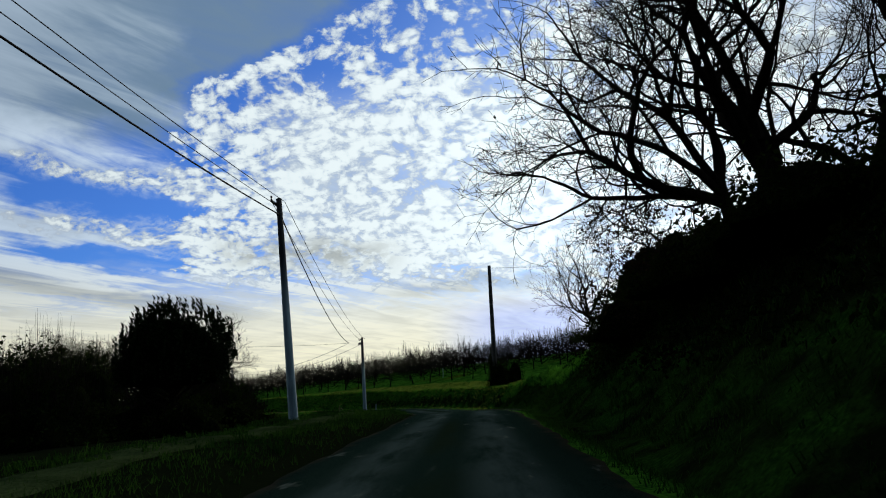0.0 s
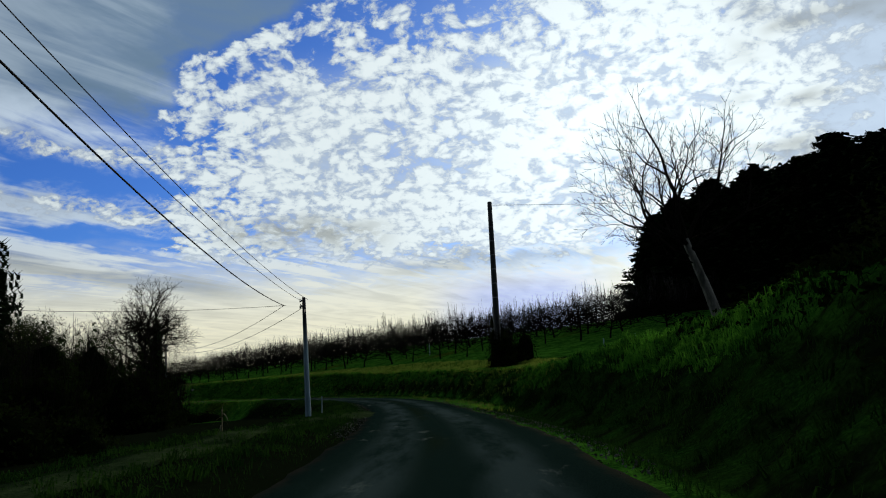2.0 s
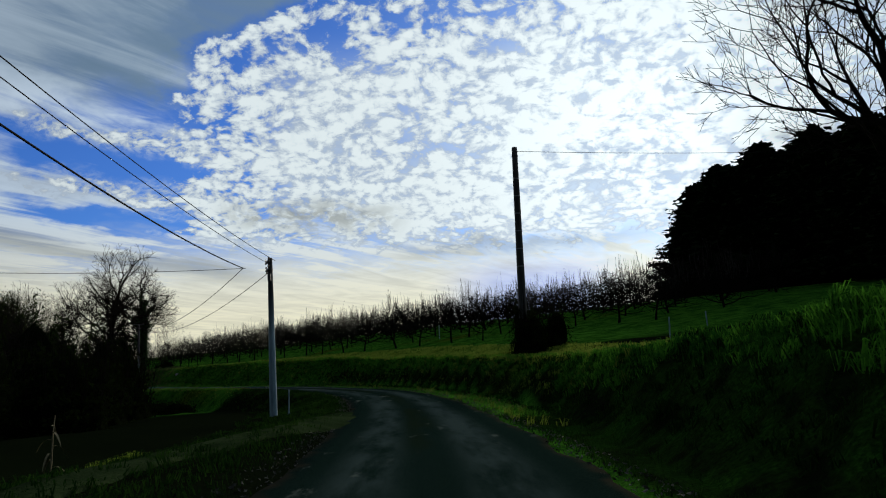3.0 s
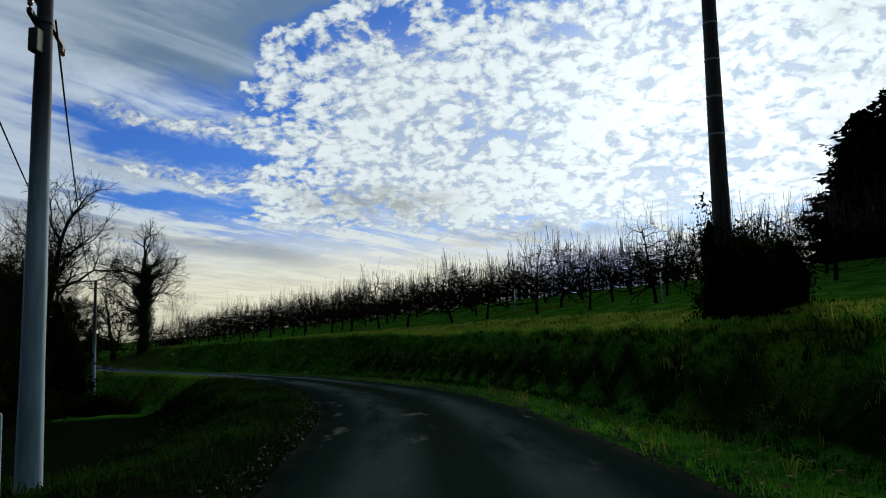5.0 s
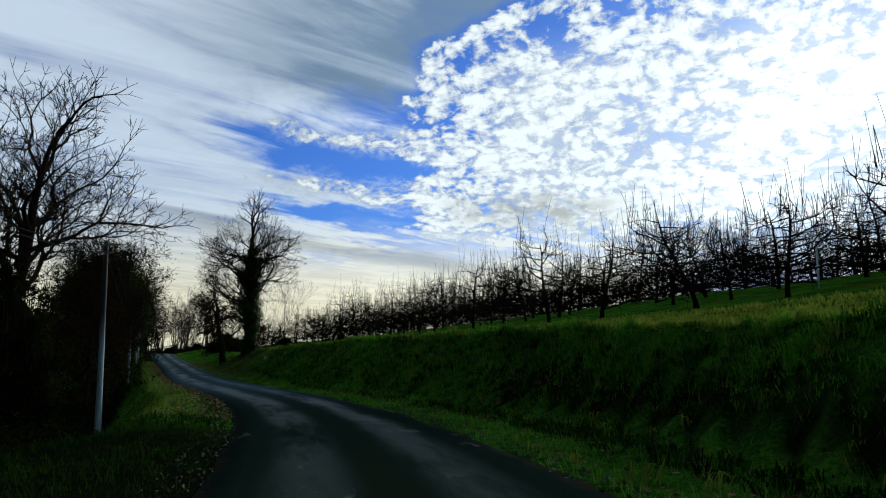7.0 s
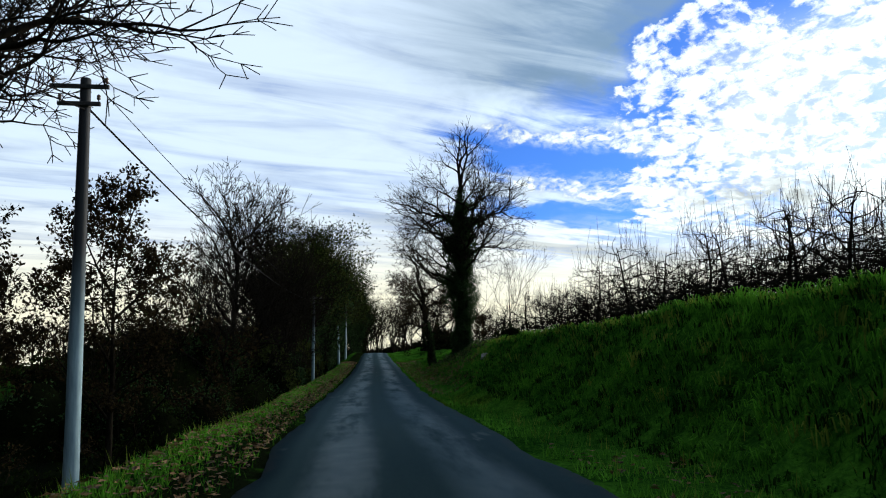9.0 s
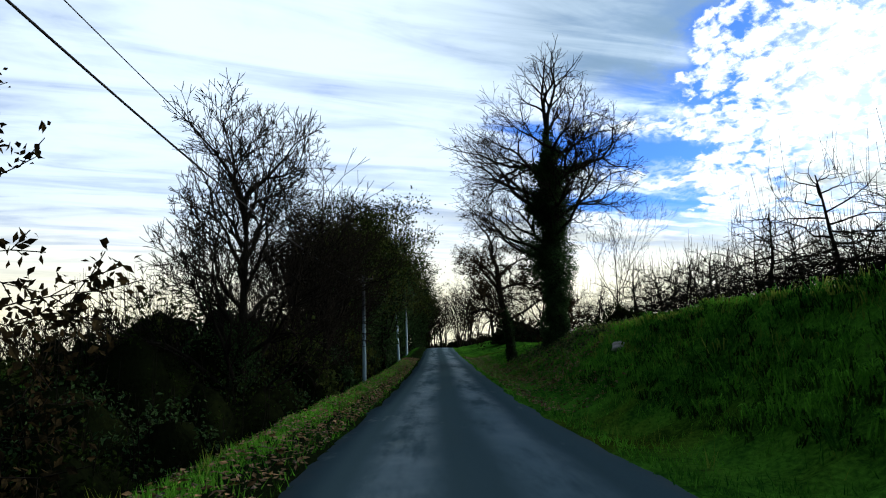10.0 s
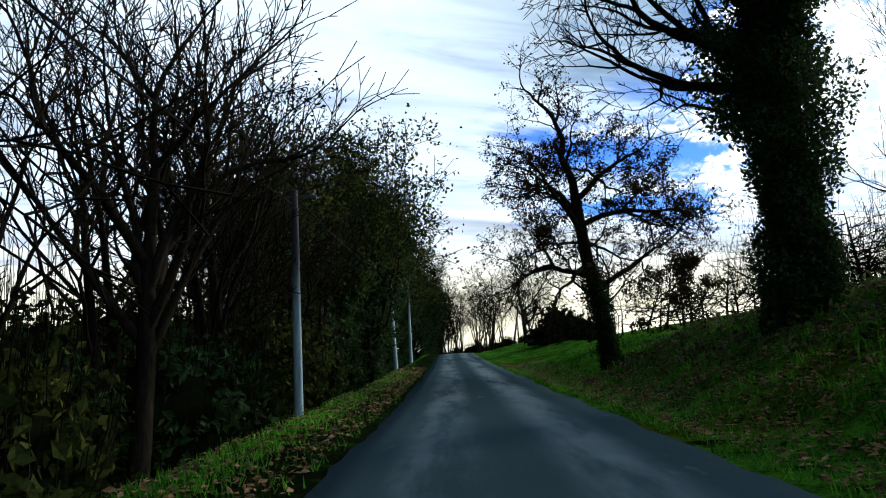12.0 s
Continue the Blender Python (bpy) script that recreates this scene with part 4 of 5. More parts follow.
def bush_meshes(rng, sx, sy, sz, count, leaf, mat, shoots=0):
    # added solid core, its black tone stands for shade between inner leaves
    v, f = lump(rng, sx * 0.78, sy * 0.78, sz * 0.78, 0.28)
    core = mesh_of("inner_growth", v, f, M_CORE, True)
    pick = rng.integers(0, len(v), count)
    scale = rng.normal(1.12, 0.07, (count, 1))
    centres = v[pick] * scale + rng.normal(size=(count, 3)) * 0.16
    centres[:, 2] = np.abs(centres[:, 2])
    leaves = leaf_cards(rng, centres, leaf, mat, "foliage")
    tw = Tubes()
    for k in range(max(shoots, 14)):
        a, r = rng.uniform(0, 6.28), rng.uniform(0.1, 0.8)
        p = np.array([math.cos(a) * r * sx, math.sin(a) * r * sy, sz * 0.25])
        tip = p * np.array([1.35, 1.35, 0]) + np.array([0, 0, sz * rng.uniform(0.85, 1.30) * (1.15 - 0.5 * r)])
        mid = (p + tip) / 2 + rng.normal(size=3) * 0.12
        tw.add([p, mid, tip], [0.02, 0.014, 0.007], 3)
    return core, leaves, tw.mesh("young_growth", M_BARK)


def bush(name, x, y, sx, sy, sz, seed, label, count=3500, leaf=0.07, mat=None, shoots=20, turn=0.0, group="", category="bush", sink=0.15):
    rng = np.random.default_rng(seed)
    root = thing(name, pose(x, y, height1(x, y) - sink, 0, 0, turn), label, category, group)
    core, leaves, tw = bush_meshes(rng, sx, sy, sz, count, leaf, mat or M_HEDGE, shoots)
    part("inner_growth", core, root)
    part("foliage", leaves, root)
    tagged(part("young_growth", tw, root, "thin bare shoots"), kind="stuff")
    return root


SCRUB = "dense dark evergreen scrub covering the bank"
for k, (x, y, sx, sy, sz) in enumerate([
        (7.2, 12.0, 2.6, 3.2, 1.3), (8.6, 6.5, 2.8, 3.6, 1.6), (6.9, 17.5, 2.0, 2.8, 1.25), (6.6, 23.2, 1.7, 2.8, 1.7), (8.4, 27.8, 2.4, 3.0, 1.8),
        (9.6, 20.5, 2.6, 3.2, 1.6), (10.5, 13.5, 2.8, 3.4, 1.6), (9.8, 32.5, 2.4, 3.0, 1.8), (12.5, 27.0, 3.0, 3.2, 2.5), (12.2, 37.0, 2.6, 3.0, 2.0), (9.5, 0.5, 3.0, 3.4, 2.6)]):
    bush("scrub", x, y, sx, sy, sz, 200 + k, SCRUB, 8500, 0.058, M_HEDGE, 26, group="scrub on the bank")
bush("bush", 4.8, 77.9, 1.15, 1.2, 3.2, 230, "dark shaggy bush round the foot of the tall pole", 12000, 0.055, M_HEDGE, 40)
bush("bush", 6.4, 80.2, 1.3, 1.5, 2.2, 231, "low dark bush beside the tall pole", 2400, 0.07, M_HEDGE, 24)


def undergrowth():
    """Tangled growth below the left verge, in two ranks that rise towards the wood."""
    rng = np.random.default_rng(66)
    a = int(np.argmin(np.abs(LINE[:, 1] - 99.0)))
    for rank, (d, step) in enumerate(((7.2, 4.4), (10.5, 4.6), (15.5, 6.0))):
        for k in range((17, 20, 15)[rank]):
            s = k * step + rng.uniform(-0.8, 0.8)
            i = min(a + int(max(s, 0) / 0.5), len(LINE) - 3)
            rise = (np.interp(s, [0, 26, 34, 42, 54, 90], [1.0, 1.2, 2.4, 3.6, 3.9, 4.8]), np.interp(s, [0, 30, 42, 50, 56, 62, 90], [1.6, 2.8, 4.6, 5.2, 5.4, 5.0, 6.0]), np.interp(s, [0, 30, 44, 52, 60, 90], [2.0, 2.6, 5.0, 7.0, 5.2, 5.5]))[rank]
            off = d + rng.uniform(-0.6, 0.6) + (1.0 if s < 26 else 0.0)
            x, y = LINE[i, :2] - SIDE[i] * off
            if math.hypot(x + 32.2, y - 108.7) < 2.6 or (rank and 6 < s < 34):
                continue
            bush("bramble_thicket", x, y, 2.1 + rank * 0.4, 2.5 + rank * 0.4, rise, 240 + 20 * rank + k, "dark tangled bramble and ivy undergrowth below the verge",
                 2600 if s < 48 else 4200, 0.075 if s < 48 else 0.14, (M_HEDGE, M_IVY if s > 34 else M_HEDGE, M_MOSSY if s > 34 else M_HEDGE, M_IVY if s > 34 else M_HEDGE, M_MOSSY if s > 40 else M_HEDGE)[int(rng.integers(0, 5))], 20 if s < 48 else 100, 40, "undergrowth of the thicket")


undergrowth()
for k, d in enumerate((-9.5, -6.5, -4.2, -1.0, 1.5, 4.0, 7.0, 10.5, 14.0)):
    i = len(LINE) - (4 if abs(d) < 3 else 24)
    x, y = LINE[i, :2] + SIDE[i] * d
    bush("bush", x, y, 2.4, 2.6, 2.4 + 0.6 * (k % 3), 280 + k, "dark bush where the lane runs into the wood", 2600, 0.12, M_HEDGE, 40, 0, "bushes at the end of the lane")
bush("bush", -44.6, 146.5, 1.6, 1.8, 1.7, 270, "low bramble bush beside the ivy tree", 2400, 0.07, M_HEDGE, 20)
bush("bush", -78.0, 187.0, 3.6, 3.0, 2.8, 272, "round dark evergreen bush at the far field edge", 6000, 0.16, M_NEEDLE, 6)

# dark hedge and wood left of the first stretch
for k, (x, y, sx, sy, sz) in enumerate([
        (-25.0, 40.0, 3.4, 3.4, 4.6), (-30.0, 47.0, 4.0, 4.0, 5.9), (-26.0, 53.0, 3.6, 4.0, 6.3), (-33.0, 60.0, 4.5, 4.5, 8.5), (-27.5, 67.0, 3.6, 4.0, 6.6),
        (-29.0, 77.0, 3.8, 4.2, 7.1), (-31.5, 87.0, 4.0, 4.4, 8.1), (-34.0, 96.0, 3.4, 3.8, 7.6), (-20.5, 35.0, 3.0, 3.2, 3.8), (-16.0, 52.0, 2.6, 3.0, 3.5), (-39.5, 101.5, 3.4, 3.6, 7.8), (-38.5, 72.0, 4.4, 4.4, 9.0), (-20.5, 72.0, 2.4, 2.6, 4.2), (-23.0, 80.0, 2.6, 3.0, 5.0), (-25.0, 88.0, 3.0, 3.0, 5.8), (-31.0, 102.6, 2.0, 2.0, 6.3)]):
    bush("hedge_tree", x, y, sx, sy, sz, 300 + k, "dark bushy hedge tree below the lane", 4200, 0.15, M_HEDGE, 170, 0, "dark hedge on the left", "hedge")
for k, (x, y, bole) in enumerate([(-27.0, 62.0, 3.5), (-29.5, 82.0, 4.5), (-36.0, 92.0, 4.5), (-31.0, 56.0, 3.5), (-41.0, 98.0, 5.0)]):
    bare_tree("bare_tree", x, y, bole, 0.14, 330 + k, "leafless tree rising out of the dark hedge", form_of(5, 40, 0.82, 0.04, 0.13), 5, 1.7, 44, group="trees in the hedge")


def pine(x, y, tall, wide, seed):
    """A broad pine whose rounded crown is made of upright brushes."""
    rng = np.random.default_rng(seed)
    root = thing("pine_tree", pose(x, y, height1(x, y)), "broad dark pine with upright bottlebrush shoots", "tree")
    pts, radii = trunk_line(rng, tall * 0.6, 0.24, 0.10, (0.03, 0))
    out = [(0, pts, radii)]
    v, f, n = [], [], 0
    for k in range(430):
        # a place on the crown's surface, flat below
        a, c = rng.uniform(0, 6.28), rng.uniform(-0.55, 1.0)
        h = math.sqrt(max(0.0, 1 - c * c)) * rng.uniform(0.86, 1.04)
        e = np.array([math.cos(a) * h * wide / 2, math.sin(a) * h * wide / 2, tall * 0.60 + c * tall * 0.36]) * (1 + 0.06 * math.sin(3 * a + seed)) + rng.normal(size=3) * 0.1
        if k % 6 == 0:
            q = on_line(pts, min(0.98, max(0.25, e[2] / tall * 1.1 - 0.1)))
            out.append((1, np.array([q, (q + e) / 2 + [0, 0, -0.2], e]), np.array([0.07, 0.045, 0.02])))
        for q in range(3):
            b = e + rng.normal(size=3) * np.array([0.22, 0.22, 0.1])
            ln, fat = rng.uniform(0.5, 0.8), rng.uniform(0.13, 0.18)
            for j in range(9):
                t = j * 2.4
                w = np.array([math.cos(t), math.sin(t), 1.0])
                s = np.array([-math.sin(t), math.cos(t), 0]) * 0.07
                p = b + np.array([0, 0, ln * j / 9])
                v += [p - s, p + s, p + w * fat]
                f.append((n, n + 1, n + 2))
                n += 3
    low, high = wood_meshes(out, M_BARK)
    part("trunk", low, root)
    part("branchwork", high, root)
    # added dark core paints the shade inside the needle crown
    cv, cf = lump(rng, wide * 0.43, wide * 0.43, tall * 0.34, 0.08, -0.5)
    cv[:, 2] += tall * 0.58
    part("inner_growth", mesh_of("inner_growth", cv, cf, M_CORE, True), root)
    part("needle_foliage", mesh_of("needle_foliage", np.array(v), np.array(f), M_NEEDLE), root, "dark upright needle brushes")


pine(-16.3, 43.3, 7.6, 6.4, 51)
for k, (x, y, sz) in enumerate([(-14.6, 40.5, 2.2), (-18.2, 42.5, 2.8), (-12.8, 46.0, 2.0), (-16.0, 47.5, 2.4), (-21.0, 39.5, 3.2), (-18.5, 35.0, 2.4), (-22.5, 45.0, 3.8)]):
    bush("bush", x, y, 2.3, 2.3, sz, 350 + k, "low dark bush growing under the pine", 2200, 0.10, M_HEDGE, 24, 0, "bushes under the pine")


def conifer_meshes(seed, tall):
    rng = np.random.default_rng(seed)
    tw = Tubes().add([(0, 0, -0.3), (0, 0, tall * 0.5), (0, 0, tall)], [0.22, 0.14, 0.02], 7)
    c = []
    for z in np.arange(0.8, tall, 0.7):
        reach = (1 - z / tall) ** 0.6 * tall * 0.27 + 0.2
        for k in range(13):
            a = rng.uniform(0, 6.28)
            ln = reach * rng.uniform(0.6, 1.15)
            tip = np.array([math.cos(a) * ln, math.sin(a) * ln, z + ln * rng.uniform(-0.1, 0.3)])
            tw.add([(0, 0, z), tip * [0.5, 0.5, 0] + [0, 0, z + 0.02], tip], [0.03, 0.02, 0.008], 3)
            m = int(9 + ln * 13)
            t = rng.uniform(0.2, 1.02, m)[:, None]
            c.append(np.array([0, 0, z]) * (1 - t) + tip * t + rng.normal(size=(m, 3)) * 0.2)
    return tw.mesh("trunk", M_BARK), leaf_cards(rng, np.concatenate(c), 0.30, M_NEEDLE, "needle_foliage", 0.4)


def conifers():
    rng = np.random.default_rng(61)
    kinds = [conifer_meshes(400 + k, t) for k, t in enumerate((15.0, 17.0, 13.0))]
    first = {}
    spots = [(31.5, 130, 13), (33, 131, 15.5), (34, 123, 16), (36, 116, 16), (38.5, 109, 16), (40, 102, 15), (39.5, 95, 14.5), (39, 87, 13.5), (38, 80, 12.5), (37, 73, 11.5), (35, 127, 17), (33, 120, 15), (38, 121, 18), (37, 113, 15), (42, 116, 18), (40, 106, 15), (44, 108, 17), (39, 99, 14), (43, 98, 17), (38, 91, 13),
             (43, 90, 15), (37.5, 84, 12), (42, 82, 14), (36, 77, 11), (41, 75, 13), (34, 70, 10), (40, 68, 12), (32, 63, 9), (38, 61, 11), (30, 57, 8.5), (35, 55, 10), (27.5, 52, 7.5), (33, 49, 9), (25, 47, 7), (30, 43, 8)]
    for k, (x, y, tall) in enumerate(spots):
        i = k % 3
        s = tall / (15.0, 17.0, 13.0)[i]
        m = pose(x, y, height1(x, y) - 0.1, 0, 0, rng.uniform(0, 360))
        if i in first:
            ob = copy_thing(first[i], m)
        else:
            ob = thing("conifer", m, "dark dense conifer in the row behind the field", "tree", "row of conifers")
            part("trunk", kinds[i][0], ob)
            part("needle_foliage", kinds[i][1], ob, "dark green needle sprays")
            first[i] = ob
        wide = 1.4 if k == 0 else 1.7
        ob.scale = (s * wide, s * wide, s)


conifers()


# ---- orchard ----
def apple_meshes(seed, full):
    """An old pruned apple tree: short trunk, level crooked limbs in tiers, upright shoots."""
    rng = np.random.default_rng(seed)
    pts, radii = trunk_line(rng, rng.uniform(3.3, 4.0), 0.085, 0.016, (rng.normal() * 0.05, rng.normal() * 0.05), 0.07, 7)
    out = [(0, pts, radii)]
    form = form_of(4, 36, 0.76, 0.015, 0.17, 0.6, 0.9)
    n = (24, 22, 15)[full]
    for k in range(n):
        share = (0.28 if full == 2 else 0.09) + (0.70 if full == 2 else 0.89) * (k + 0.5) / n
        way = turned(np.array([0, 0, 1.0]), radians(rng.uniform(68, 96)), k * 2.4 + rng.normal() * 0.3, rng)
        fork(rng, on_line(pts, share), way, rng.uniform(0.80, 1.15) * (1.30 - 0.85 * share), 0.042 * (1.25 - 0.75 * share), 3, form, out)
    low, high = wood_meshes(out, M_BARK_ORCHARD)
    tw = Tubes()
    limbs = [p for l, p, _ in out if l > 0 and p[:, 2].max() > 1.8]
    for k in range((26, 36, 38)[full]):
        p = limbs[int(rng.integers(0, len(limbs)))]
        p = p[int(rng.integers(0, len(p)))]
        if p[2] < 1.9:
            continue
        ln = rng.uniform(0.5, 1.7)
        lean = rng.normal(size=2) * 0.13
        tw.add([p, p + np.array([lean[0], lean[1], 1]) * ln], [0.008, 0.005] if full == 2 else [0.017, 0.011], 3)
    return low, high, tw.mesh("young_growth", M_SHOOT)


def orchard():
    rng = np.random.default_rng(71)
    kinds = [apple_meshes(500 + k, 2 if k < 4 else 1 if k < 6 else 0) for k in range(7)]
    first = {}
    for row in range(10):
        for k in range(-6, 28):
            s = k * 4.3 + rng.uniform(-0.5, 0.5) + (0.0 if row == 0 else 2.1 * (row % 2))
            p = ROW_ORIGIN + ROW_WAY * s + ROW_RIGHT * (row * 4.6 + rng.uniform(-0.25, 0.25))
            if row and (k < -3 - 0 or rng.uniform() < 0.04):
                continue
            if row == 0 and k < 0:
                continue
            if p[0] > 30 or p[1] > 200:
                continue
            i = int(rng.integers(0, 4)) if row < 2 else 4 + int(rng.integers(0, 2)) if row < 5 else 6
            m = pose(p[0], p[1], height1(*p), 0, 0, rng.uniform(0, 360))
            big = rng.uniform(0.82, 1.20)
            if i in first:
                ob = copy_thing(first[i], m)
            else:
                ob = thing("apple_tree", m, "old pruned apple tree, leafless with upright young shoots", "tree", "orchard rows")
                part("trunk", kinds[i][0], ob)
                part("crown", kinds[i][1], ob)
                tagged(part("young_growth", kinds[i][2], ob, "thin upright young shoots"), kind="stuff")
                first[i] = ob
            ob.scale = (big * 1.06, big * 1.06, big * rng.uniform(0.82, 0.98))


orchard()


# ---- poles and cables ----
def lathe(rings, sides, mat, name):
    """A turned shape: rings of (radius, z)."""
    ang = np.arange(sides) * 2 * np.pi / sides
    v = np.concatenate([np.c_[r * np.cos(ang), r * np.sin(ang), np.full(sides, z)] for r, z in rings])
    i = np.arange(len(rings) - 1)[:, None] * sides + np.arange(sides)[None]
    j = np.arange(len(rings) - 1)[:, None] * sides + (np.arange(sides)[None] + 1) % sides
    f = np.stack([i, j, j + sides, i + sides], -1).reshape(-1, 4)
    n = len(v)
    v = np.concatenate([v, [[0, 0, rings[0][1]], [0, 0, rings[-1][1]]]])
    a = np.arange(sides)
    b = (a + 1) % sides
    top = (len(rings) - 1) * sides
    caps = np.concatenate([np.stack([b, a, np.full(sides, n)], 1), np.stack([a + top, b + top, np.full(sides, n + 1)], 1)])
    return mesh_of(name, v, [f, caps], mat, True)


def bevel_box(sx, sy, sz, mat, name, edge=0.008):
    bm = bmesh.new()
    bmesh.ops.create_cube(bm, size=1.0)
    bmesh.ops.scale(bm, vec=(sx, sy, sz), verts=bm.verts)
    bmesh.ops.bevel(bm, geom=bm.edges[:], offset=min(edge, 0.3 * min(sx, sy, sz)), segments=2, affect="EDGES", profile=0.5)
    me = bpy.data.meshes.new(name)
    bm.to_mesh(me)
    bm.free()
    me.materials.append(mat)
    return me


INSULATOR = lathe([(0.012, -0.06), (0.012, 0.0), (0.035, 0.01), (0.04, 0.04), (0.025, 0.05), (0.04, 0.065), (0.035, 0.09), (0.015, 0.11)], 8, M_PORCELAIN, "insulator")


def at(ob, m):
    ob.matrix_local = m
    return ob


def utility_pole(base, top, r0, r1, label, heading=0.0, arms=1, bracket=0.0, mat=None, bands=0):
    """A tapered pole with crossarms; heading turns the crossarm, bracket is a long side arm."""
    base, top = Vector(base), Vector(top)
    tall = (top - base).length
    tilt = (top - base).to_track_quat("Z", "Y").to_matrix().to_4x4()
    root = thing("utility_pole", Matrix.Translation(base) @ tilt, label, "utility pole", "poles along the lane")
    rings = [(r0 * 1.03, -0.7), (r0 * 1.02, 0.0)] + [(r0 + (r1 - r0) * k / 8 + 0.003 * math.sin(k * 2.3), tall * k / 8) for k in range(1, 9)] + [(r1 * 0.75, tall + 0.02)]
    part("post", lathe(rings, 14, mat or M_POLE, "post"), root)
    for k in range(arms):
        z = tall - 0.18 - 0.35 * k
        wide = 1.1 - 0.3 * k
        arm = at(part("crossarm", bevel_box(wide, 0.07, 0.08, M_IRON, "crossarm"), root, "dark steel crossarm"), pose(0, -r1 - 0.03, z, 0, 0, heading))
        for sx in (-0.45, 0.45):
            at(part("insulator", INSULATOR, arm, "brown porcelain insulator"), pose(sx * wide, 0, 0.08))
    if bracket:
        arm = at(part("side_arm", bevel_box(bracket, 0.06, 0.07, M_IRON, "side_arm"), root, "long dark steel side arm"), pose(0, 0, tall - 0.42, 0, 0, heading) @ pose(-bracket / 2, 0, 0))
        for dx in (0.05, 0.2):
            at(part("insulator", INSULATOR, arm, "brown porcelain insulator"), pose(-bracket / 2 + dx, 0, -0.03, 180))
        at(part("junction_box", bevel_box(0.16, 0.14, 0.34, M_IRON, "junction_box", 0.02), root, "small dark junction box"), pose(r1 + 0.08, 0, tall - 0.9))
    at(part("collar", lathe([(r1 * 1.08, -0.04), (r1 * 1.16, -0.03), (r1 * 1.16, 0.03), (r1 * 1.08, 0.04)], 14, M_IRON, "collar"), root, "dark iron strap"), pose(0, 0, tall - 0.55))
    for k in range(bands):
        z = tall * (0.42 + 0.085 * k)
        r = r0 + (r1 - r0) * z / tall
        at(part("metal_band", lathe([(r * 1.0, -0.03), (r * 1.04, -0.025), (r * 1.04, 0.025), (r * 1.0, 0.03)], 14, M_STEEL, "metal_band"), root, "pale metal band"), pose(0, 0, z))
    return root


def cable(a, b, sag, r, label="black overhead cable between two poles"):
    a, b = np.array(a, float), np.array(b, float)
    t = np.linspace(0, 1, 41)
    pts = a + (b - a) * t[:, None]
    pts[:, 2] -= sag * 4 * t * (1 - t)
    ob = new("overhead_cable", Tubes().add(pts, np.full(41, r), 5).mesh("overhead_cable", M_CABLE))
    tagged(ob, label, "cable", "overhead cables")


P0T, P1T, P2T, P4T, P5T = (-9.6, -22.0, 9.2), (-5.51, 24.66, 8.07), (-7.85, 66.25, 6.38), (-32.2, 108.55, 6.6), (-60.64, 143.67, 6.15)
P6T, P7T = (-79.3, 166.4, 7.7), (-88.2, 177.7, 8.5)
GREY = "weathered grey utility pole with a dark crossarm beside the lane"
utility_pole((-9.5, -22.0, height1(-9.5, -22.0) - 0.05), P0T, 0.15, 0.10, GREY, 0)
utility_pole((-5.09, 24.54, height1(-5.09, 24.54) - 0.05), P1T, 0.16, 0.10, "weathered grey utility pole leaning slightly on the grass verge", 12)
utility_pole((-7.8, 66.25, height1(-7.8, 66.25) - 0.05), P2T, 0.17, 0.105, "grey utility pole with a long side arm in the bend", 22, 2, 1.3)
utility_pole((-32.22, 108.74, height1(-32.22, 108.74) - 0.05), P4T, 0.15, 0.10, "grey utility pole below the verge near bare trees", 38, 2)
utility_pole((-60.64, 143.64, height1(-60.64, 143.64) - 0.05), P5T, 0.14, 0.095, "slender grey utility pole in front of the thicket", 40)
utility_pole((-78.8, 166.2, height1(-78.8, 166.2) - 0.05), P6T, 0.14, 0.09, "slender leaning utility pole at the edge of the wood", 40)
utility_pole((-88.3, 177.8, height1(-88.3, 177.8) - 0.05), P7T, 0.14, 0.09, GREY, 40)
utility_pole((4.5, 78.1, height1(4.5, 78.1) - 0.05), (4.64, 77.7, 14.2), 0.27, 0.17, "tall dark wooden pole with pale metal bands in a bush", 60, 0, 0.0, M_POLE_DARK, 6)

cable((-9.4, -22, 9.1), (-5.3, 24.6, 7.95), 0.7, 0.012)
cable((-9.8, -22, 9.1), (-5.75, 24.6, 7.95), 0.7, 0.012)
cable((-9.6, -22, 8.7), (-5.45, 24.55, 7.45), 0.9, 0.024, "thick black twisted cable between two poles")
cable((-5.3, 24.7, 7.95), (-7.6, 66.2, 6.25), 0.65, 0.012)
cable((-5.75, 24.7, 7.95), (-8.1, 66.2, 6.25), 0.6, 0.012)
cable((-5.45, 24.7, 7.45), (-9.0, 66.0, 5.95), 0.8, 0.024, "thick black twisted cable between two poles")
cable((-9.05, 66.0, 5.93), (-32.3, 108.5, 6.2), 1.1, 0.016)
cable((-7.75, 66.35, 5.9), (-32.1, 108.5, 5.95), 1.3, 0.016)
cable((-8.9, 66.0, 5.95), (-30.0, 62.0, 7.0), 0.4, 0.012)
cable((-31.9, 108.6, 6.45), (-60.4, 143.6, 6.0), 0.5, 0.010)
cable((-32.2, 108.6, 6.05), (-60.6, 143.6, 5.7), 0.75, 0.022, "thick black twisted cable between two poles")
cable((-60.5, 143.8, 5.8), (-79.2, 166.4, 7.4), 0.5, 0.018)
cable((-79.3, 166.5, 7.4), (-88.2, 177.7, 8.2), 0.3, 0.018)
cable((4.7, 77.7, 13.95), (60.0, 98.0, 18.5), 0.8, 0.016, "thin overhead wire from the tall pole")


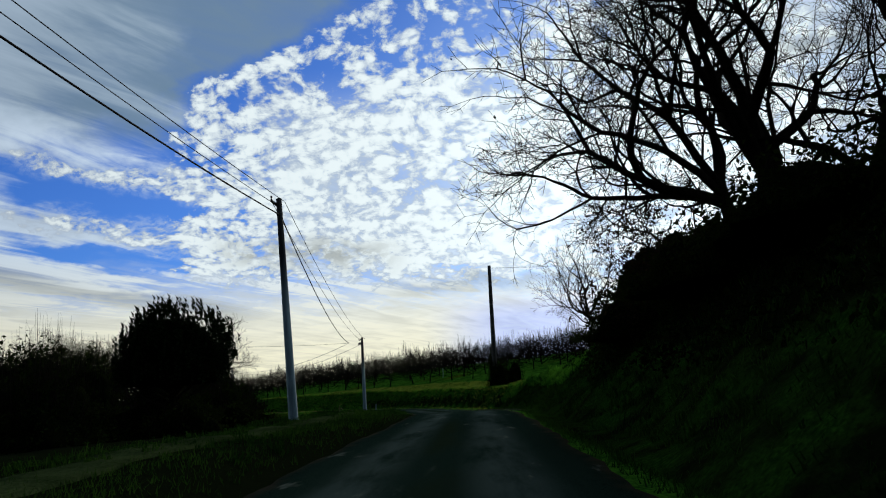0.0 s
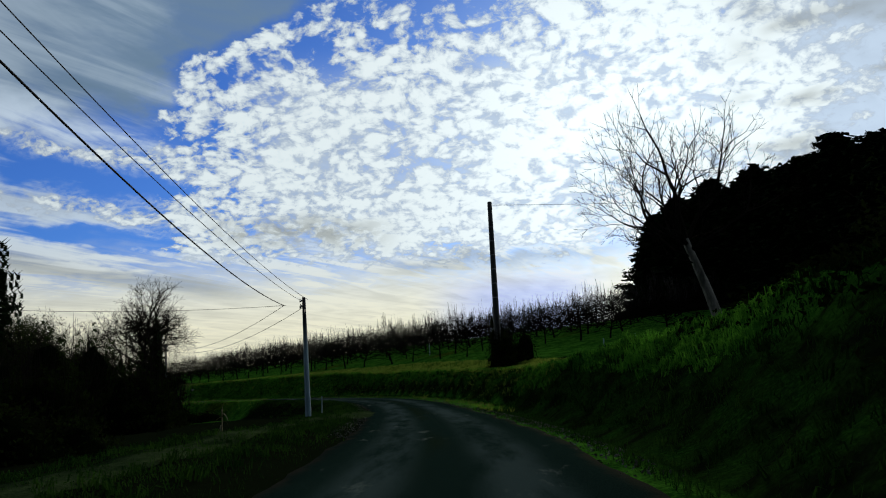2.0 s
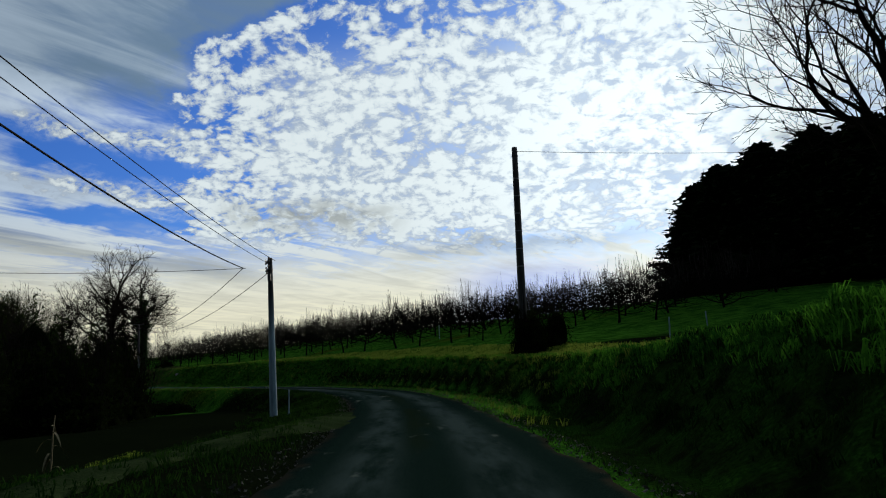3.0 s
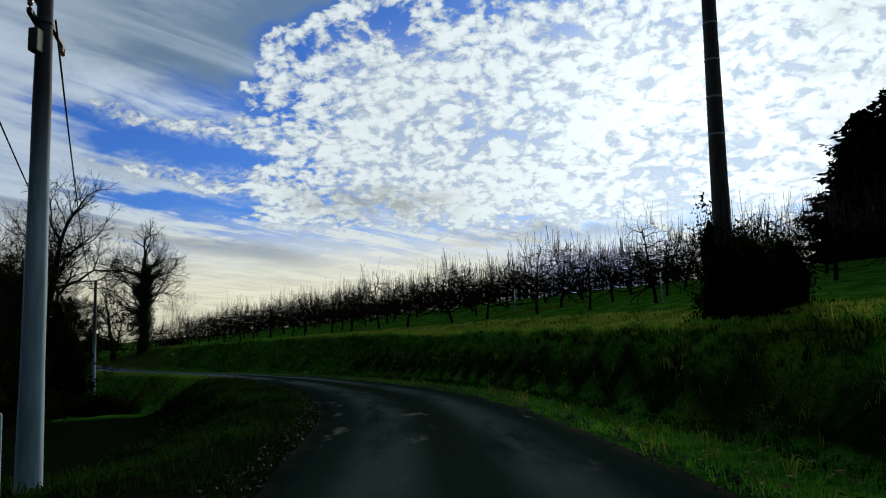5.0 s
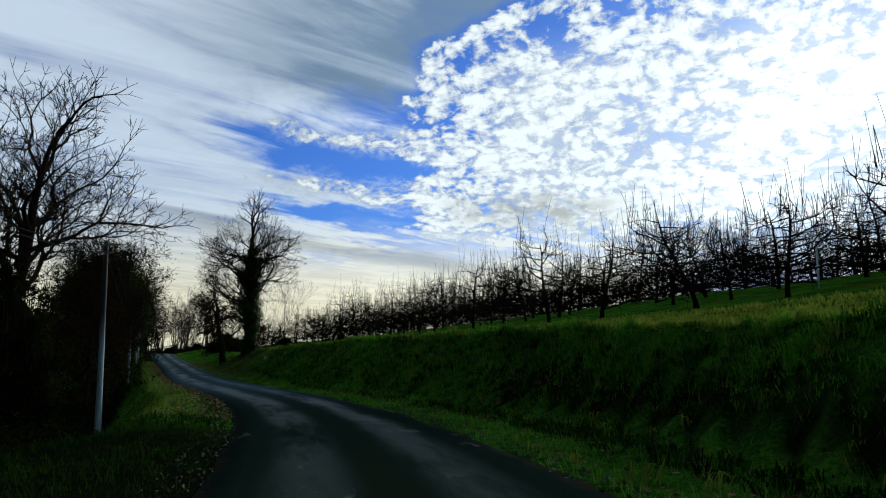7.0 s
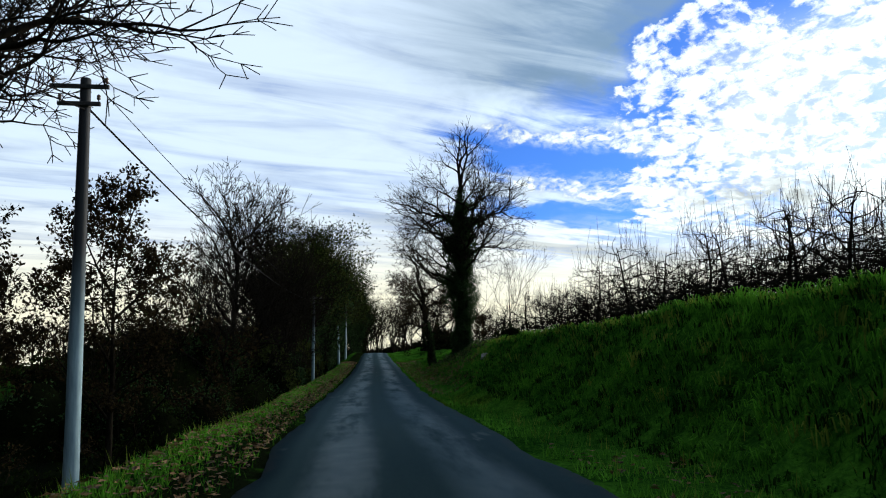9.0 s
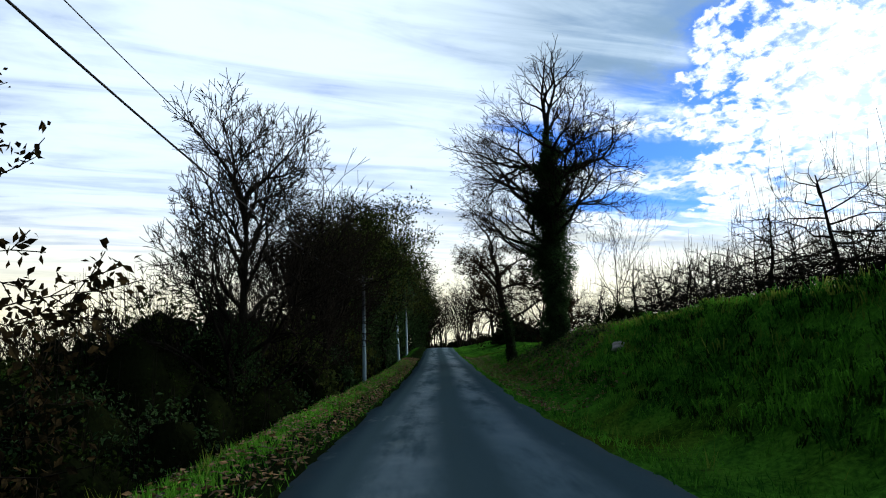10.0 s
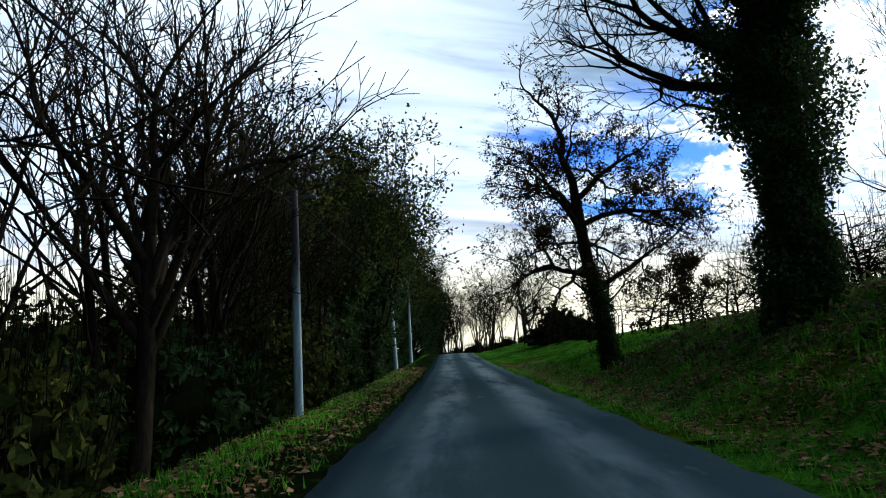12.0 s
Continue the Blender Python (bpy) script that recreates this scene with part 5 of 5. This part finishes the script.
# ---- grass, fallen leaves, small things ----
def by_road(rng, y0, y1, d0, d1, count, power=1.0):
    """Random places beside the road, between two rows of the plan and two distances from its edge."""
    a, b = int(np.argmin(np.abs(LINE[:, 1] - y0))), int(np.argmin(np.abs(LINE[:, 1] - y1)))
    i = rng.integers(a, b, count)
    f = rng.uniform(0, 1, count) ** power
    side = 1.0 if d1 > 0 else -1.0
    d = side * LINE[i, 3] + d0 + (d1 - d0) * f
    p = LINE[i, :2] + SIDE[i] * d[:, None] + TAN[i] * rng.uniform(-0.3, 0.3, (count, 1))
    return np.c_[p, height(p[:, 0], p[:, 1])]


def tufts(rng, base, tall, wide, mat, name, blades=3):
    n = len(base)
    v = np.empty((n, blades, 3, 3))
    for k in range(blades):
        a = rng.uniform(0, 6.28, n)
        h = tall * rng.uniform(0.5, 1.3, n)
        root = base + np.stack([rng.normal(size=n) * 0.05, rng.normal(size=n) * 0.05, np.full(n, -0.03)], 1)
        s = np.stack([-np.sin(a), np.cos(a), np.zeros(n)], 1) * wide
        tip = root + np.stack([np.cos(a) * h * 0.55, np.sin(a) * h * 0.55, h], 1) + rng.normal(size=(n, 3)) * 0.03
        v[:, k, 0], v[:, k, 1], v[:, k, 2] = root - s, root + s, tip
    return mesh_of(name, v.reshape(-1, 3), np.arange(n * blades * 3).reshape(-1, 3), mat)


def grass():
    rng = np.random.default_rng(91)
    # brighter grass along the bank crest paints in its lit edge
    near = np.concatenate([by_road(rng, 56, 160, 0.05, 2.2, 12000), by_road(rng, 34, 58, 3.2, 4.6, 4000), by_road(rng, 56, 104, 3.7, 5.4, 7000), by_road(rng, 96, 132, 2.0, 6.5, 12000), by_road(rng, 130, 160, 2.0, 6.5, 8000), by_road(rng, 136, 168, 5.5, 13.0, 7000), by_road(rng, 97, 160, -0.7, -1.7, 6500, 0.9), by_road(rng, 97, 160, -0.05, -1.2, 1500), by_road(rng, 96, 112, -2.4, -4.0, 700)])
    ob = new("grass", tufts(rng, near, 0.13, 0.011, M_GRASS, "grass"))
    tagged(ob, "short green winter grass along the verges and banks", "grass", kind="stuff")
    # on the bank side this dark tone paints shade onto the slope
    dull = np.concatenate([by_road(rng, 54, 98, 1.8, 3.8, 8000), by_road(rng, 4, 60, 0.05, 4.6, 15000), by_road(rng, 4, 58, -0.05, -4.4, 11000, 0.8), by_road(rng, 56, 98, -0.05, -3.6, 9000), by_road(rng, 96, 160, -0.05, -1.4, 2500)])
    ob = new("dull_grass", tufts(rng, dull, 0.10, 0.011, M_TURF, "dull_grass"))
    tagged(ob, "short winter turf, dull on the verges and shade-dark on the bank", "grass", kind="stuff")
    long = np.concatenate([by_road(rng, 56, 135, 2.4, 5.2, 1500), by_road(rng, 84, 150, 0.4, 2.0, 260), by_road(rng, 96, 120, -1.0, -3.0, 350)])
    ob = new("dry_grass", tufts(rng, long, 0.26, 0.008, M_STRAW, "dry_grass", 4))
    tagged(ob, "pale dry grass stalks on the bank", "grass", kind="stuff")
    # yellowish mown strip, its bright tone also paints sunlight on the field
    i = rng.integers(int(np.argmin(np.abs(LINE[:, 1] - 60))), int(np.argmin(np.abs(LINE[:, 1] - 134))), 26000)
    d = bank_top(LINE[i, 1]) + 0.1 + 5.5 * rng.uniform(0, 1, len(i)) ** 1.3
    p = LINE[i, :2] + SIDE[i] * d[:, None] + TAN[i] * rng.uniform(-0.4, 0.4, (len(i), 1))
    ob = new("field_grass", tufts(rng, np.c_[p, height(p[:, 0], p[:, 1])], 0.13, 0.035, M_STRAW, "field_grass"))
    tagged(ob, "mown yellowish grass of the field below the orchard", "grass", kind="stuff")


def litter():
    rng = np.random.default_rng(92)
    p = np.concatenate([by_road(rng, 96, 165, -0.05, -1.7, 8500, 1.1), by_road(rng, 124, 165, 0.1, 2.2, 5500, 1.1), by_road(rng, 129, 151, 1.2, 6.2, 20000), by_road(rng, 60, 110, 0.2, 1.8, 900)])
    p[:, 2] += rng.uniform(0.03, 0.12, len(p))
    ob = new("fallen_leaves", leaf_cards(rng, p, 0.050, M_LITTER, "fallen_leaves", 0.82))
    tagged(ob, "scattered brown fallen leaves along the verge", "leaves", kind="stuff")


def stone(x, y, size, seed, label):
    rng = np.random.default_rng(seed)
    v, f = lump(rng, size, size * 0.7, size * 0.6, 0.2, -0.6)
    ob = new("stone", mesh_of("stone", v, f, M_ROCK, True))
    ob.matrix_world = pose(x, y, height1(x, y) + size * 0.12, 0, 0, seed * 37.0)
    tagged(ob, label, "stone", "stones on the bank")


def stake(x, y, tall, lean, label="thin weathered wooden stake in the grass"):
    ob = new("stake", lathe([(0.035, -0.3), (0.035, 0.0), (0.032, tall * 0.6), (0.03, tall - 0.03), (0.018, tall)], 8, M_POLE, "stake"))
    ob.matrix_world = pose(x, y, height1(x, y), lean, lean * 0.6, 0)
    tagged(ob, label, "stake", "stakes by the orchard")


def bank_growth():
    """Low dark bramble and ivy on the steep bank under the oaks."""
    rng = np.random.default_rng(93)
    p = np.concatenate([by_road(rng, -4, 30, 2.2, 6.0, 15000, 0.6), by_road(rng, 28, 40, 3.2, 7.0, 3500, 0.7)])
    p[:, 2] += np.abs(rng.normal(size=len(p))) * 0.16
    ob = new("bank_bramble", leaf_cards(rng, p, 0.085, M_HEDGE, "bank_bramble"))
    tagged(ob, "low dark bramble and ivy covering the steep bank", "undergrowth", kind="stuff")
    p = np.concatenate([by_road(rng, 131, 150, 2.4, 6.4, 5200, 0.8)])
    p[:, 2] += np.abs(rng.normal(size=len(p))) * 0.14
    ob = new("bank_ivy", leaf_cards(rng, p, 0.085, M_BANK_IVY, "bank_ivy"))
    tagged(ob, "ground ivy and bramble leaves among fallen leaves under the ivy tree", "undergrowth", kind="stuff")


def tussocks():
    """Rank clumps of long grass that hang over the bank, and crumbs of stone along the edge of the asphalt."""
    rng = np.random.default_rng(97)

    def clump(base, tall, blades, mat, name, label):
        n = len(base)
        v = np.empty((n, blades, 5, 3))
        big = tall * rng.uniform(0.5, 1.3, (n, 1))
        lean = rng.normal(size=(n, 2)) * 0.25
        for k in range(blades):
            a = rng.uniform(0, 6.28, n)
            h = big[:, 0] * rng.uniform(0.5, 1.1, n)
            out = np.stack([np.cos(a) * 0.5 + lean[:, 0], np.sin(a) * 0.5 + lean[:, 1], np.zeros(n)], 1)
            s = np.stack([-np.sin(a), np.cos(a), np.zeros(n)], 1) * 0.012
            root = base + rng.normal(size=(n, 3)) * [0.07, 0.07, 0.0] - [0, 0, 0.04]
            mid = root + out * h[:, None] * 0.55 + np.c_[np.zeros((n, 2)), h * 0.75]
            tip = root + out * h[:, None] * 1.35 + np.c_[np.zeros((n, 2)), h * 0.62]
            v[:, k] = np.stack([root - s, root + s, mid - s * 0.8, mid + s * 0.8, tip], 1)
        i = np.arange(n * blades)[:, None] * 5
        ob = new(name, mesh_of(name, v.reshape(-1, 3), [i + [0, 1, 3, 2], i + [2, 3, 4]], mat))
        tagged(ob, label, "grass", kind="stuff")

    clump(np.concatenate([by_road(rng, 98, 128, 1.9, 5.2, 2000), by_road(rng, 34, 60, 2.6, 4.4, 1300), by_road(rng, 60, 100, 4.0, 4.8, 900), by_road(rng, 128, 160, 1.4, 5.0, 900)]), 0.30, 13, M_GRASS, "grass_tussocks", "rank green grass tussocks on the steep bank")
    # dark tone of the bank tussocks stands for shade on its face
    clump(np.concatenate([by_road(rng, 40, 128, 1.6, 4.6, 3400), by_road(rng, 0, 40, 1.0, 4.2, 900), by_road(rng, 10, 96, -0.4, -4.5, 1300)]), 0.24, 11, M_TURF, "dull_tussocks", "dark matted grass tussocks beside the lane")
    clump(np.concatenate([by_road(rng, 50, 130, 2.6, 5.2, 420), by_road(rng, 50, 92, 0.2, 1.4, 40), by_road(rng, 49, 52, -3.9, -4.9, 60)]), 0.34, 12, M_STRAW, "dry_tussocks", "pale dry grass tussocks on the bank")
    p = np.concatenate([by_road(rng, 30, 100, -0.25, 0.45, 2600), by_road(rng, 40, 100, 0.25, -0.40, 1500)])
    p[:, 2] += 0.03
    ob = new("gravel", leaf_cards(rng, p, 0.035, M_ROCK_DULL, "gravel", 0.3))
    tagged(ob, "crumbled grey stone chips along the asphalt edge", "gravel", kind="stuff")


def dead_stalk(x, y, tall, seed):
    """A withered maize-like plant: a stem with hanging leaves."""
    rng = np.random.default_rng(seed)
    root = thing("dead_plant", pose(x, y, height1(x, y)), "withered straw-coloured plant with hanging leaves beside the track", "plant")
    pts = np.array([(0, 0, -0.1), (0.03, 0, tall * 0.4), (0.02, 0.04, tall * 0.75), (0.06, 0.03, tall)])
    part("stem", Tubes().add(pts, [0.018, 0.015, 0.011, 0.006], 6).mesh("stem", M_DEAD), root)
    for k in range(7):
        z, a = tall * (0.25 + 0.1 * k), k * 2.4
        out = np.array([math.cos(a), math.sin(a), 0])
        side = np.array([-out[1], out[0], 0]) * 0.022
        ln = rng.uniform(0.25, 0.45)
        rib = np.array([np.array([0.02, 0, z]) + out * ln * f + np.array([0, 0, ln * (0.5 * f - 1.3 * f * f)]) for f in (0, 0.3, 0.6, 0.85, 1.0)])
        w = np.array([0.4, 1.0, 0.9, 0.6, 0.1])[:, None]
        v = np.concatenate([rib - side * w, rib + [0, 0, -0.008], rib + side * w])
        i = np.arange(4)[:, None]
        part("leaf", mesh_of("leaf", v, np.concatenate([i + [0, 1, 6, 5], i + [5, 6, 11, 10]]), M_DEAD, True), root)


grass()
tussocks()
dead_stalk(-7.0, 46.6, 1.25, 5)
litter()
bank_growth()
stone(-36.6, 130.5, 0.30, 3, "pale stone lying on the grassy bank")
stone(-34.2, 127.6, 0.10, 4, "small pale stone half sunk in the bank")
stone(-44.8, 139.8, 0.12, 5, "pale stone at the foot of the bank")
stake(10.3, 67.4, 1.1, 2)
stake(13.2, 70.8, 1.2, -3)
stake(-1.5, 110.2, 1.5, 1)
stake(6.0, 95.2, 1.5, -2)
stake(-6.6, 64.0, 1.0, 4)


def far_wood():
    """Bare woods on the far side of the valley, on the left."""
    rng = np.random.default_rng(95)
    tw = Tubes()
    for k in range(190):
        x, y = -132 + rng.normal() * 7 - k * 0.07, 95 + k * 0.62 + rng.uniform(-1, 1)
        z = height1(x, y)
        out = []
        form = form_of(3, 34, 0.80, 0.06, 0.12)
        p = np.array([x, y, z - 0.3])
        h = rng.uniform(3.5, 6.0)
        tw.add([p, p + [0, 0, h]], [0.16, 0.08], 4)
        for j in range(5):
            fork(rng, p + np.array([0, 0, h * (0.45 + 0.12 * j)]), turned(np.array([0, 0, 1.0]), radians(38), j * 2.4, rng), 1.9, 0.07, 2, form, out)
        for l, pts, radii in out:
            tw.add(pts[[0, -1]], np.maximum(radii[[0, -1]], 0.03), 3)
    ob = new("far_wood", tw.mesh("far_wood", M_BARK))
    tagged(ob, "bare leafless wood across the valley", "trees", kind="stuff")
    n = 9000
    p = np.stack([rng.uniform(-140, -124, n), rng.uniform(88, 225, n)], 1)
    z = height(p[:, 0], p[:, 1]) + rng.uniform(0, 1, n) ** 1.5 * (3.2 + 1.6 * np.sin(p[:, 1] * 0.23) + 0.8 * np.sin(p[:, 1] * 0.71))
    ob = new("far_undergrowth", leaf_cards(rng, np.c_[p, z], 0.5, M_HEDGE, "far_undergrowth"))
    tagged(ob, "dark undergrowth along the wood across the valley", "undergrowth", kind="stuff")


far_wood()
